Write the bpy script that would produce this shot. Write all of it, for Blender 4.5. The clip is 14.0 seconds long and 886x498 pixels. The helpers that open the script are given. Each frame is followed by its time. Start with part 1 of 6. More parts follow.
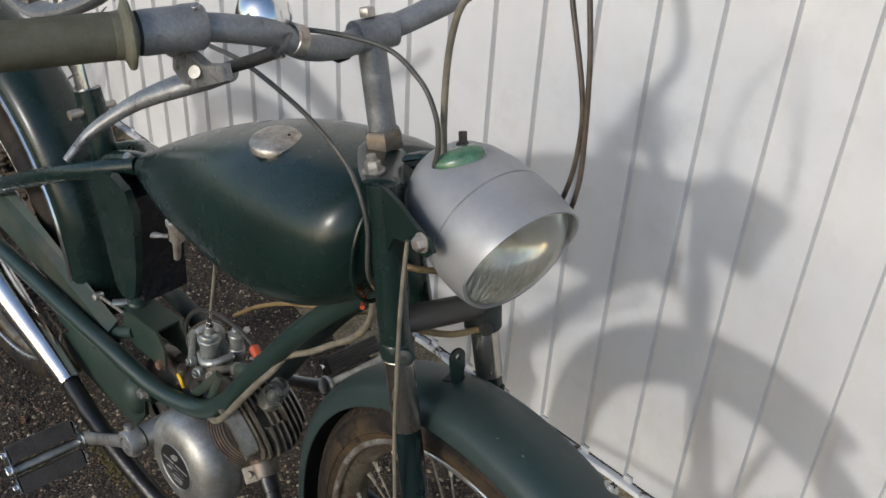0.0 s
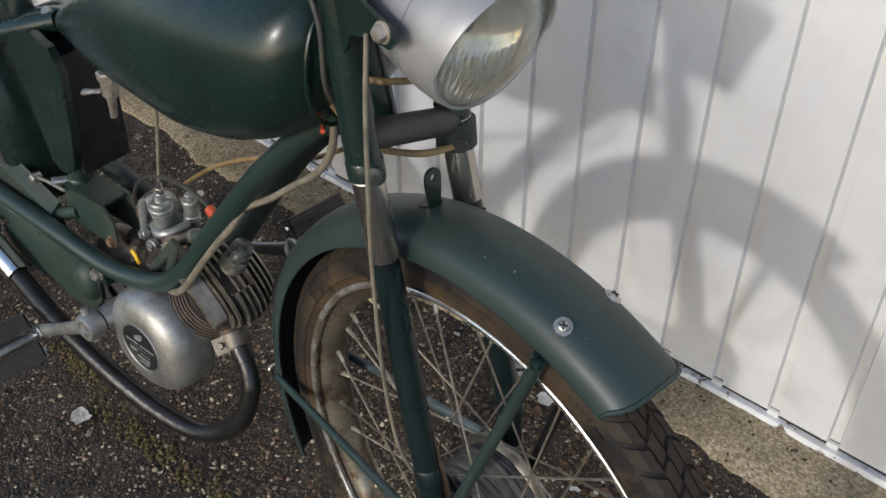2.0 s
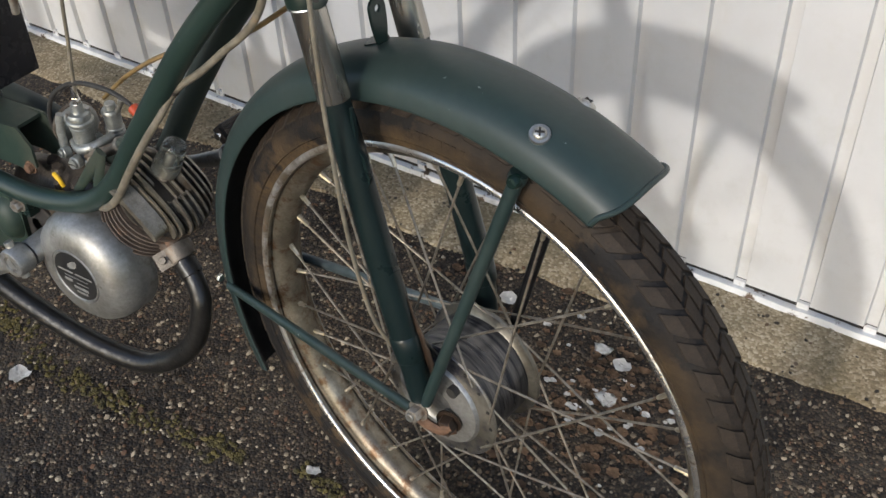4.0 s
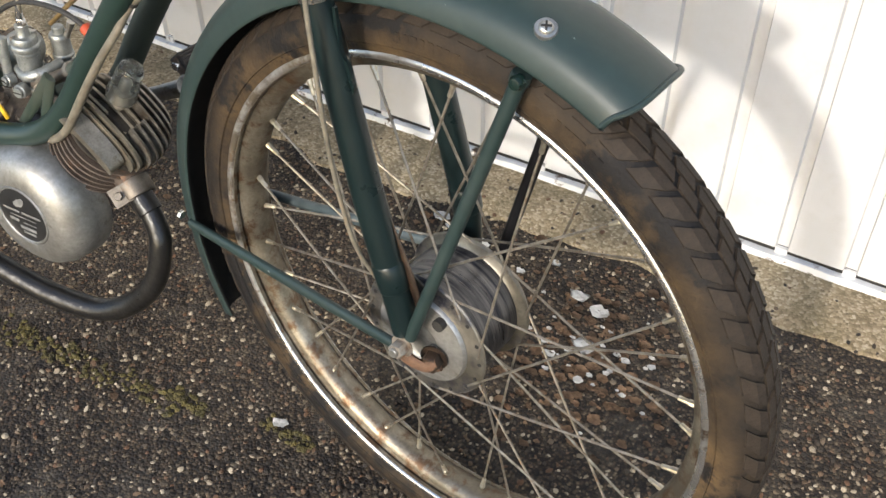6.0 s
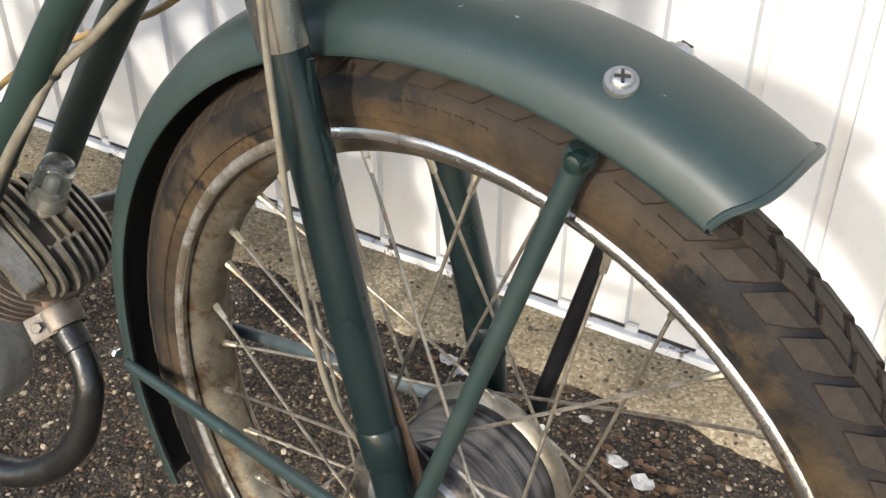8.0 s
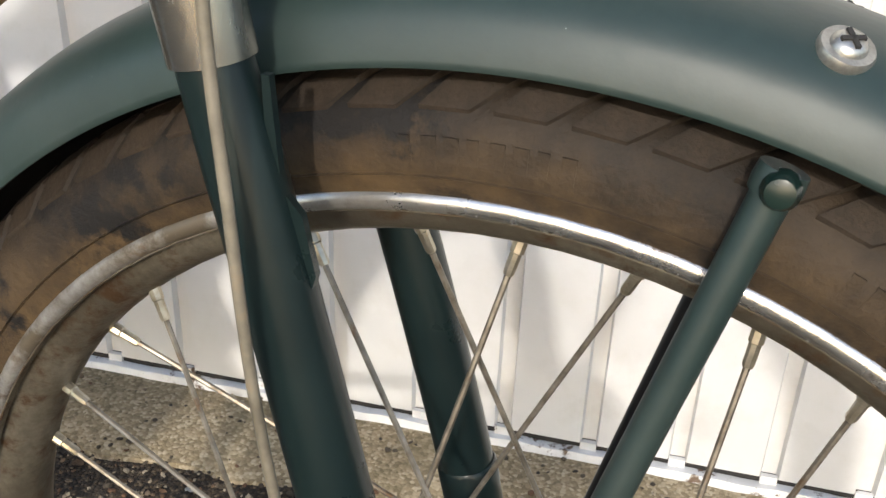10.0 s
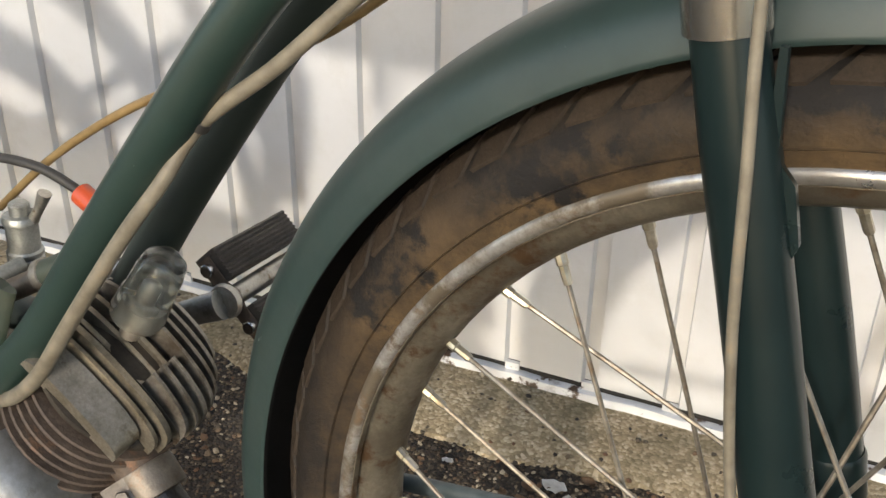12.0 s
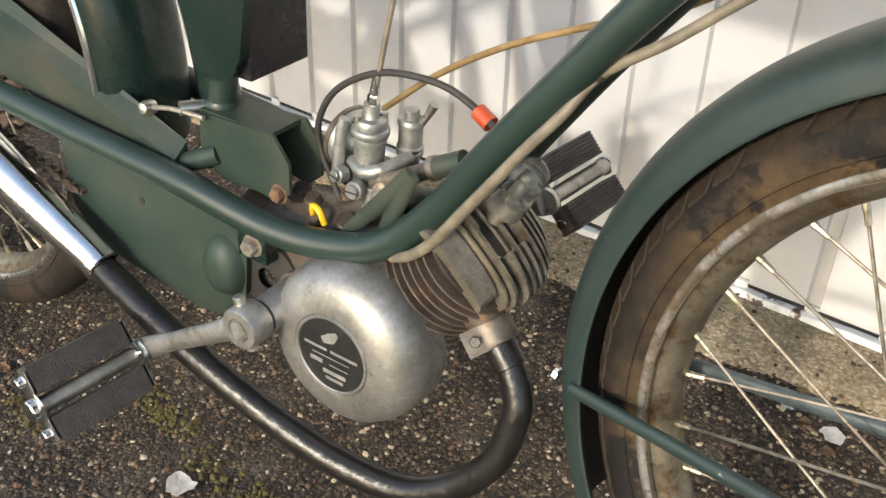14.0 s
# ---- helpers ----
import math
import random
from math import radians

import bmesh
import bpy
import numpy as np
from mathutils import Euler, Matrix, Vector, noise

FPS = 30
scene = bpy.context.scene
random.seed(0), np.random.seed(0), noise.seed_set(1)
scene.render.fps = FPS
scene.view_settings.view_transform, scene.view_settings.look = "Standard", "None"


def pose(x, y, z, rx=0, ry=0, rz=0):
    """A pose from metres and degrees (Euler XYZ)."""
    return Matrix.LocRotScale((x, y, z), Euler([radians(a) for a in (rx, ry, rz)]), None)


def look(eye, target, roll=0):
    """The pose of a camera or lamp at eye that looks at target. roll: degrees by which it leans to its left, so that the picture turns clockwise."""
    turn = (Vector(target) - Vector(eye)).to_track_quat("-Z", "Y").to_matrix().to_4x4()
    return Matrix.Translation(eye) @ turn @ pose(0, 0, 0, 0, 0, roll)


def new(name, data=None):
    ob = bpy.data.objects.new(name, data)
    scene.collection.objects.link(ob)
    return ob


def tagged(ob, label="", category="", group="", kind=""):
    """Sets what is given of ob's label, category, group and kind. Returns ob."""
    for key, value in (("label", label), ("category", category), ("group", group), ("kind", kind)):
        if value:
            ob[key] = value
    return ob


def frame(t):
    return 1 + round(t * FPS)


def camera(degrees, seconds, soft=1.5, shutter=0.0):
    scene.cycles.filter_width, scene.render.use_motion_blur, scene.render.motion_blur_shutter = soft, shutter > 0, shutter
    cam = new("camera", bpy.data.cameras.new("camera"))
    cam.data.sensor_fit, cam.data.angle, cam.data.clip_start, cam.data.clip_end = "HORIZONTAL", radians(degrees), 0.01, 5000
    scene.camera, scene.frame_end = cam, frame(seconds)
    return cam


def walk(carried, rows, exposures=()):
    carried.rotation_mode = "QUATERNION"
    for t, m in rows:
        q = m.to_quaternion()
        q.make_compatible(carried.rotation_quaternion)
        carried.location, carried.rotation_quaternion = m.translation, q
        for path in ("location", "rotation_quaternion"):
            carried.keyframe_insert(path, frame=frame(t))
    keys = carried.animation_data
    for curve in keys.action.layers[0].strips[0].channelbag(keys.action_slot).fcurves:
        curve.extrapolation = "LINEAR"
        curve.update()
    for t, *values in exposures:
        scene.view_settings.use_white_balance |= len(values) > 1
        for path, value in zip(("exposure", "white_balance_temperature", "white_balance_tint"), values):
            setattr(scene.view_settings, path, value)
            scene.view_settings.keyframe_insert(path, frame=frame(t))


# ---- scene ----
cam = camera(47.3, 14.0)
PATH = [
(0, (0.4381, -0.4301, 1.2444), (-0.8253, 0.6173, 0.1013), 3.29),
    (0.5, (0.4288, -0.4309, 1.2225), (-0.7962, 0.6156, 0.0375), 2.90),
    (1, (0.4239, -0.4329, 1.1937), (-0.7651, 0.6154, -0.0259), 2.20),
    (1.5, (0.4158, -0.4270, 1.1610), (-0.7393, 0.6148, -0.0961), 1.05),
    (2, (0.4149, -0.4222, 1.1334), (-0.7075, 0.6143, -0.1574), 0.02),
    (2.5, (0.4116, -0.4126, 1.0992), (-0.6898, 0.6200, -0.2125), -1.43),
    (3, (0.4011, -0.4083, 1.0573), (-0.6804, 0.6365, -0.2613), -2.69),
    (3.5, (0.4046, -0.4413, 1.0253), (-0.6355, 0.6537, -0.2859), -2.69),
    (4, (0.4112, -0.4639, 1.0055), (-0.5963, 0.6558, -0.3103), -3.12),
    (4.2, (0.4152, -0.4694, 0.9992), (-0.5843, 0.6523, -0.3209), -3.30),
    (6.3, (0.3581, -0.4764, 0.9109), (-0.5415, 0.6932, -0.4391), -0.43),
    (6.5, (0.3465, -0.4616, 0.8927), (-0.5581, 0.7189, -0.4445), -0.29),
    (7, (0.3167, -0.4233, 0.8459), (-0.6167, 0.7999, -0.4318), 0.02),
    (7.5, (0.2916, -0.3809, 0.8107), (-0.6949, 0.8857, -0.3819), 0.12),
    (8, (0.2632, -0.3461, 0.7890), (-0.7498, 0.9580, -0.3393), 0.33),
    (8.5, (0.2143, -0.3417, 0.7565), (-0.7287, 1.0647, -0.3079), 1.49),
    (8.7, (0.1913, -0.3425, 0.7390), (-0.6987, 1.1290, -0.2822), 2.11),
    (10.8, (0.0520, -0.2318, 0.6593), (-0.4900, 1.4752, -0.2308), 2.31),
    (11, (0.0511, -0.2372, 0.6530), (-0.5838, 1.4583, -0.1967), 1.94),
    (11.5, (0.0140, -0.2668, 0.6646), (-0.7191, 1.3475, -0.2608), 1.58),
    (12, (-0.0014, -0.3243, 0.6782), (-0.9003, 1.1840, -0.2796), 0.88),
    (12.5, (-0.0337, -0.3890, 0.7020), (-0.9654, 1.0454, -0.3345), 1.66),
    (13, (-0.0297, -0.4300, 0.7173), (-1.0416, 0.9225, -0.3536), 1.92),
    (13.5, (-0.0201, -0.4647, 0.7400), (-1.0777, 0.8217, -0.3675), 2.01),
    (14, (-0.0000, -0.4923, 0.7642), (-1.1075, 0.7288, -0.3682), 1.59),
]
walk(cam, [(t, look(eye, target, roll)) for t, eye, target, roll in PATH],
     exposures=[(0, 0.14, 6330, 10), (2, 0.25, 6350, 10), (4, 0.38, 6450, 10), (6.5, 1.16, 6750, 10), (8.5, 1.25, 6720, 10), (11, 0.72, 6850, 10), (12, 0.86, 7050, 10), (14, 1.12, 7250, 10)])

# ---- light ----
SUN_AZ, SUN_EL = radians(-80.5), radians(25.0)
world = bpy.data.worlds.new("sky")
scene.world = world
world.use_nodes = True
wn = world.node_tree
sky = wn.nodes.new("ShaderNodeTexSky")
sky.sky_type, sky.sun_disc = "NISHITA", False
sky.sun_elevation, sky.sun_rotation = SUN_EL, radians(90) - SUN_AZ
sky.air_density, sky.dust_density, sky.ozone_density = 1.0, 1.2, 1.0
wn.nodes["Background"].inputs["Strength"].default_value = 0.205
wn.links.new(sky.outputs["Color"], wn.nodes["Background"].inputs["Color"])
sun = new("sun", bpy.data.lights.new("sun", "SUN"))
sun.data.energy, sun.data.angle, sun.data.color = 1.5, radians(2.2), (1.0, 0.965, 0.91)
sun.matrix_world = look((3 * math.cos(SUN_AZ) * math.cos(SUN_EL), 3 * math.sin(SUN_AZ) * math.cos(SUN_EL), 3 * math.sin(SUN_EL)), (0, 0, 0))


# ---- materials ----
def nodes_of(mat):
    mat.use_nodes = True
    return mat.node_tree.nodes, mat.node_tree.links


def surface(name, dark, light, rough=(0.4, 0.6), metal=0.0, scale=20.0, bump=0.0, bump_scale=200.0, spots=None, coat=0.0, fine=0.0,
            vary=0.0, stretch=(1, 1, 1), patch=None, spec=0.5, ring=None):
    """A procedural surface: two colours mixed by a broad noise, fine grain, relief, and stains (colour, scale, from, to) in spots and patch.
    ring (centre, inner, outer) keeps the patch near a point: dust along a rim, rust on one arc of it."""
    mat = bpy.data.materials.new(name)
    n, l = nodes_of(mat)
    b = n["Principled BSDF"]
    co = n.new("ShaderNodeTexCoord")
    mp = n.new("ShaderNodeMapping")
    mp.inputs["Scale"].default_value = stretch
    l.new(co.outputs["Object"], mp.inputs["Vector"])

    def noise_at(s, detail=6.0, r=0.6):
        t = n.new("ShaderNodeTexNoise")
        t.inputs["Scale"].default_value, t.inputs["Detail"].default_value, t.inputs["Roughness"].default_value = s, detail, r
        l.new(mp.outputs["Vector"], t.inputs["Vector"])
        return t.outputs["Fac"]

    def ramp(fac, a, z, ca=(0, 0, 0, 1), cz=(1, 1, 1, 1)):
        r = n.new("ShaderNodeValToRGB")
        r.color_ramp.elements[0].position, r.color_ramp.elements[1].position = a, z
        r.color_ramp.elements[0].color, r.color_ramp.elements[1].color = ca, cz
        l.new(fac, r.inputs["Fac"])
        return r.outputs["Color"]

    def mix(fac, a, z, kind="MIX"):
        m = n.new("ShaderNodeMix")
        m.data_type, m.blend_type = "RGBA", kind
        for sock, v in ((0, fac), (6, a), (7, z)):
            if hasattr(v, "is_output"):
                l.new(v, m.inputs[sock])
            elif sock:
                m.inputs[sock].default_value = (*v, 1)
            else:
                m.inputs[sock].default_value = v
        return m.outputs[2]

    broad = noise_at(scale)
    col = ramp(broad, 0.35, 0.68, (*dark, 1), (*light, 1))
    if fine:
        grain = ramp(noise_at(scale * 14, 3.0), 0.3, 0.7, (1 - fine,) * 3 + (1,), (1 + fine * 0.4,) * 3 + (1,))
        col = mix(1.0, col, grain, "MULTIPLY")
    for some in (patch, spots):
        if some:
            colour, s, lo, hi = some
            fac = ramp(noise_at(s, 8.0, 0.7), lo, hi)
            if ring and some is patch:
                flat = n.new("ShaderNodeVectorMath")
                flat.operation = "MULTIPLY"
                flat.inputs[1].default_value = (1, 0, 1)
                l.new(co.outputs["Object"], flat.inputs[0])
                far = n.new("ShaderNodeVectorMath")
                far.operation = "DISTANCE"
                far.inputs[1].default_value = ring[0]
                l.new(flat.outputs["Vector"], far.inputs[0])
                near = n.new("ShaderNodeMapRange")
                near.inputs["From Min"].default_value, near.inputs["From Max"].default_value = ring[1], ring[2]
                near.inputs["To Min"].default_value, near.inputs["To Max"].default_value = 1.0, 0.2
                l.new(far.outputs["Value"], near.inputs["Value"])
                fac = mix(1.0, fac, near.outputs["Result"], "MULTIPLY")
                if metal > 0.5:
                    dull = n.new("ShaderNodeMapRange")
                    dull.inputs["To Min"].default_value, dull.inputs["To Max"].default_value = metal, 0.45
                    l.new(fac, dull.inputs["Value"])
                    l.new(dull.outputs["Result"], b.inputs["Metallic"])
                    grimy = n.new("ShaderNodeMapRange")
                    grimy.inputs["To Min"].default_value, grimy.inputs["To Max"].default_value = 1.0, 2.2
                    l.new(fac, grimy.inputs["Value"])
            col = mix(fac, col, colour)
    if vary:
        info = n.new("ShaderNodeObjectInfo")
        hv = n.new("ShaderNodeHueSaturation")
        mr = n.new("ShaderNodeMapRange")
        mr.inputs["To Min"].default_value, mr.inputs["To Max"].default_value = 1 - vary, 1 + vary
        l.new(info.outputs["Random"], mr.inputs["Value"])
        l.new(mr.outputs["Result"], hv.inputs["Value"])
        l.new(col, hv.inputs["Color"])
        col = hv.outputs["Color"]
    l.new(col, b.inputs["Base Color"])
    mr = n.new("ShaderNodeMapRange")
    mr.inputs["To Min"].default_value, mr.inputs["To Max"].default_value = rough
    l.new(noise_at(scale * 2.3), mr.inputs["Value"])
    if ring and metal > 0.5:
        rougher = n.new("ShaderNodeMath")
        rougher.operation = "MULTIPLY"
        l.new(mr.outputs["Result"], rougher.inputs[0])
        l.new(grimy.outputs["Result"], rougher.inputs[1])
        l.new(rougher.outputs["Value"], b.inputs["Roughness"])
    else:
        l.new(mr.outputs["Result"], b.inputs["Roughness"])
    b.inputs["Metallic"].default_value = metal
    b.inputs["Coat Weight"].default_value = coat
    b.inputs["Specular IOR Level"].default_value = spec
    if bump:
        bp = n.new("ShaderNodeBump")
        bp.inputs["Strength"].default_value, bp.inputs["Distance"].default_value = bump, 0.002
        l.new(noise_at(bump_scale, 4.0), bp.inputs["Height"])
        l.new(bp.outputs["Normal"], b.inputs["Normal"])
    return mat


GREEN = surface("green_paint", (0.0050, 0.0132, 0.0108), (0.0076, 0.0188, 0.0155), (0.20, 0.34), scale=9, bump=0.05, bump_scale=90,
                spots=((0.24, 0.27, 0.25), 62, 0.705, 0.735), patch=((0.019, 0.026, 0.022), 7, 0.55, 0.8), spec=0.38)
GREEN_DUSTY = surface("dusty_green_paint", (0.014, 0.030, 0.023), (0.026, 0.042, 0.032), (0.42, 0.62), scale=11, bump=0.08, bump_scale=120,
                      spots=((0.20, 0.22, 0.19), 60, 0.72, 0.75), patch=((0.050, 0.050, 0.036), 9, 0.48, 0.72), fine=0.12, spec=0.35)
GUARD_PAINT = surface("satin_guard_paint", (0.0135, 0.0260, 0.0245), (0.0200, 0.0350, 0.0325), (0.36, 0.52), scale=8, bump=0.07, bump_scale=110,
                      spots=((0.26, 0.29, 0.27), 78, 0.685, 0.705), patch=((0.034, 0.044, 0.040), 6, 0.50, 0.80), spec=0.42, fine=0.10)
# Near-black for the mudguard's inner faces
GUARD_INSIDE = surface("near_black_guard_inside", (0.005, 0.005, 0.005), (0.011, 0.010, 0.009), (0.6, 0.85), scale=18, bump=0.15, spec=0.25)
GREEN_SATIN = surface("satin_frame_paint", (0.0105, 0.0235, 0.0195), (0.0155, 0.0310, 0.0260), (0.30, 0.46), scale=9, bump=0.06, bump_scale=120,
                      spots=((0.26, 0.29, 0.27), 60, 0.68, 0.70), patch=((0.026, 0.036, 0.030), 7, 0.52, 0.8), spec=0.5, fine=0.06)
# Near-black for the far front stay; the near one is green
STAY_BLACK = surface("near_black_stay", (0.004, 0.004, 0.005), (0.008, 0.008, 0.009), (0.3, 0.5), scale=30, spec=0.25)
# Leg green darkened to blue-black: the tone of a cast shadow is in it
LEG = surface("shaded_leg_paint", (0.0045, 0.0100, 0.0105), (0.0080, 0.0165, 0.0165), (0.22, 0.38), scale=12, bump=0.06, bump_scale=90, spots=((0.22, 0.24, 0.22), 62, 0.72, 0.75), spec=0.3)
# Matt dark green that puts shade into the far tube and inner faces
GREEN_DARK = surface("shaded_green_paint", (0.008, 0.014, 0.012), (0.014, 0.022, 0.018), (0.5, 0.7), scale=14, bump=0.1)
CHROME = surface("chrome", (0.62, 0.62, 0.62), (0.78, 0.78, 0.77), (0.08, 0.26), 1.0, scale=30, bump=0.02, spots=((0.22, 0.14, 0.08), 60, 0.68, 0.78))
# Upright streaks in the tone paint the chrome's highlights; the tarnish is its own
SLEEVE = surface("streaked_tarnished_chrome", (0.30, 0.28, 0.25), (0.50, 0.48, 0.44), (0.16, 0.34), 0.97, scale=60, bump=0.05, bump_scale=160, stretch=(1, 1, 0.12), spots=((0.19, 0.14, 0.085), 46, 0.60, 0.78))
RIM = surface("chromed_rim", (0.135, 0.116, 0.086), (0.29, 0.26, 0.205), (0.28, 0.52), 0.74, scale=24, bump=0.22, bump_scale=190, fine=0.2,
              spots=((0.105, 0.062, 0.034), 52, 0.50, 0.62), patch=((0.125, 0.107, 0.082), 11, 0.46, 0.62))
RIM_EDGE = surface("worn_rim_edge", (0.50, 0.49, 0.47), (0.72, 0.71, 0.69), (0.12, 0.34), 1.0, scale=26, bump=0.10, bump_scale=240,
                   spots=((0.13, 0.085, 0.05), 60, 0.55, 0.66), patch=((0.115, 0.094, 0.068), 24, 0.30, 0.60), ring=((-0.22, 0, 0.42), 0.15, 0.27))
CLAMP = surface("dull_clamp_plate", (0.10, 0.085, 0.068), (0.21, 0.185, 0.155), (0.42, 0.62), 0.7, scale=45, bump=0.15, bump_scale=260, fine=0.15,
                spots=((0.15, 0.085, 0.045), 60, 0.55, 0.68))
ALU = surface("cast_aluminium", (0.25, 0.245, 0.228), (0.43, 0.425, 0.405), (0.38, 0.62), 0.85, scale=18, bump=0.22, bump_scale=90, fine=0.16,
              spots=((0.13, 0.112, 0.085), 44, 0.58, 0.74), patch=((0.20, 0.19, 0.165), 13, 0.50, 0.70))
ALU_DIRTY = surface("dirty_aluminium", (0.13, 0.115, 0.095), (0.32, 0.30, 0.265), (0.35, 0.6), 0.7, scale=34, bump=0.25, bump_scale=180, fine=0.2,
                    spots=((0.07, 0.05, 0.035), 30, 0.5, 0.68))
HEAD_PAD = surface("worn_head_pad", (0.19, 0.165, 0.125), (0.36, 0.325, 0.265), (0.30, 0.50), 0.8, scale=40, bump=0.2, bump_scale=200, fine=0.2,
                   spots=((0.10, 0.07, 0.045), 50, 0.56, 0.68))
# Dark body colour paints the shade in the gaps between the head's fins
HEAD_BODY = surface("shaded_head_body", (0.022, 0.018, 0.014), (0.065, 0.054, 0.042), (0.45, 0.7), 0.5, scale=30, bump=0.3, bump_scale=160, fine=0.2)
IRON = surface("rusty_iron", (0.045, 0.032, 0.024), (0.105, 0.077, 0.057), (0.6, 0.85), 0.2, scale=40, bump=0.4, bump_scale=260, fine=0.2,
               spots=((0.20, 0.10, 0.05), 45, 0.58, 0.74))
RUST_DARK = surface("dark_rust", (0.012, 0.0075, 0.005), (0.050, 0.030, 0.018), (0.3, 0.55), 0.2, scale=70, bump=0.3, bump_scale=200)
RUST = surface("rust", (0.07, 0.036, 0.020), (0.165, 0.088, 0.050), (0.7, 0.9), 0.0, scale=60, bump=0.4, bump_scale=400)
STEEL = surface("worn_steel", (0.30, 0.29, 0.26), (0.5, 0.49, 0.46), (0.28, 0.5), 0.9, scale=60, fine=0.15, spots=((0.14, 0.09, 0.05), 80, 0.6, 0.72))
SPOKE = surface("spoke_steel", (0.13, 0.112, 0.088), (0.27, 0.245, 0.205), (0.35, 0.55), 0.7, scale=120, spots=((0.15, 0.09, 0.05), 90, 0.55, 0.7), vary=0.15)
NIPPLE = surface("nipple_brass", (0.36, 0.32, 0.24), (0.58, 0.54, 0.45), (0.22, 0.4), 0.9, scale=150, vary=0.15)
SILVER = surface("silver_paint", (0.255, 0.254, 0.252), (0.32, 0.318, 0.315), (0.38, 0.48), 0.35, scale=12, bump=0.06, bump_scale=700, fine=0.05,
                 spots=((0.22, 0.22, 0.22), 22, 0.66, 0.74))
BAR = surface("grey_bar_paint", (0.155, 0.158, 0.16), (0.245, 0.248, 0.25), (0.38, 0.56), 0.4, scale=26, bump=0.2, bump_scale=260, fine=0.2,
              spots=((0.10, 0.09, 0.08), 30, 0.58, 0.66))
LEVER = surface("weathered_casting", (0.18, 0.18, 0.177), (0.33, 0.327, 0.318), (0.34, 0.55), 0.55, scale=30, bump=0.3, bump_scale=220, fine=0.25,
                spots=((0.05, 0.045, 0.04), 70, 0.58, 0.68))
# Ochre dust fades towards the tread, where the mudguard's shade is put in
TYRE = surface("tyre_wall", (0.0085, 0.0066, 0.0053), (0.0185, 0.0136, 0.0095), (0.6, 0.85), scale=10, bump=0.45, bump_scale=260, fine=0.3,
               spots=((0.0065, 0.0055, 0.0052), 13, 0.51, 0.56), patch=((0.105, 0.066, 0.030), 9, 0.42, 0.66), spec=0.28, ring=((0, 0, 0.2956), 0.256, 0.280))
TREAD = surface("tyre_tread", (0.0125, 0.0095, 0.0072), (0.031, 0.0215, 0.0140), (0.65, 0.85), scale=40, bump=0.3, bump_scale=400, fine=0.3, vary=0.12, spec=0.3)
PEDAL_RUBBER = surface("worn_pedal_rubber", (0.030, 0.026, 0.023), (0.058, 0.050, 0.044), (0.6, 0.8), scale=50, bump=0.6, bump_scale=750, fine=0.3)
RUBBER = surface("black_rubber", (0.016, 0.015, 0.014), (0.032, 0.030, 0.028), (0.5, 0.72), scale=60, bump=0.2, bump_scale=500, fine=0.2)
PIPE = surface("black_pipe", (0.0055, 0.0055, 0.0055), (0.013, 0.012, 0.011), (0.22, 0.40), 0.0, scale=50, bump=0.55, bump_scale=85,
               spots=((0.06, 0.045, 0.03), 60, 0.66, 0.75), spec=0.45)
# Far rear stay: sunlight on its green is put into this lighter blue-grey
STAY_SUNLIT = surface("sunlit_stay_green", (0.03, 0.045, 0.05), (0.075, 0.095, 0.10), (0.35, 0.55), scale=40)
BLACK = surface("black_gloss", (0.008, 0.008, 0.010), (0.014, 0.014, 0.017), (0.2, 0.34), scale=20, bump=0.04, spec=0.28)
OILY = surface("oily_casting", (0.045, 0.034, 0.026), (0.17, 0.14, 0.11), (0.28, 0.6), 0.5, scale=30, bump=0.35, bump_scale=140, fine=0.2, spots=((0.30, 0.27, 0.22), 34, 0.6, 0.75))
GRIP = surface("grip_rubber", (0.085, 0.080, 0.050), (0.125, 0.118, 0.080), (0.55, 0.72), scale=40, bump=0.15, bump_scale=300, fine=0.15)
CABLE = surface("grey_cable", (0.10, 0.086, 0.062), (0.195, 0.172, 0.13), (0.4, 0.6), scale=60, spots=((0.17, 0.11, 0.055), 30, 0.55, 0.72))
CABLE_DARK = surface("dark_cable", (0.035, 0.034, 0.03), (0.07, 0.066, 0.055), (0.4, 0.6), scale=60)
CABLE_BROWN = surface("brown_cable", (0.035, 0.026, 0.018), (0.095, 0.072, 0.052), (0.3, 0.5), scale=60)
CABLE_TAN = surface("tan_cable", (0.155, 0.100, 0.040), (0.27, 0.185, 0.082), (0.4, 0.55), scale=50)
RED = surface("red_plastic", (0.30, 0.040, 0.012), (0.42, 0.065, 0.022), (0.3, 0.45), scale=60)
YELLOW = surface("yellow_plastic", (0.62, 0.36, 0.01), (0.72, 0.45, 0.03), (0.3, 0.45), scale=60)
BADGE = surface("green_badge", (0.03, 0.085, 0.045), (0.08, 0.17, 0.095), (0.2, 0.35), scale=60, coat=0.4)
CAPM = surface("cap_plating", (0.30, 0.27, 0.23), (0.48, 0.44, 0.38), (0.3, 0.5), 0.7, scale=60, bump=0.15, bump_scale=300, spots=((0.17, 0.10, 0.06), 70, 0.5, 0.7))
WALL = surface("white_door_paint", (0.525, 0.52, 0.51), (0.60, 0.595, 0.585), (0.38, 0.5), scale=4, bump=0.03, bump_scale=60,
               spots=((0.30, 0.27, 0.22), 150, 0.74, 0.80), patch=((0.51, 0.50, 0.475), 18, 0.5, 0.75))
RAIL = surface("white_rail_paint", (0.55, 0.54, 0.52), (0.70, 0.69, 0.67), (0.4, 0.55), scale=20, bump=0.1, bump_scale=200,
               spots=((0.10, 0.06, 0.035), 38, 0.57, 0.62), patch=((0.36, 0.33, 0.29), 26, 0.6, 0.72))
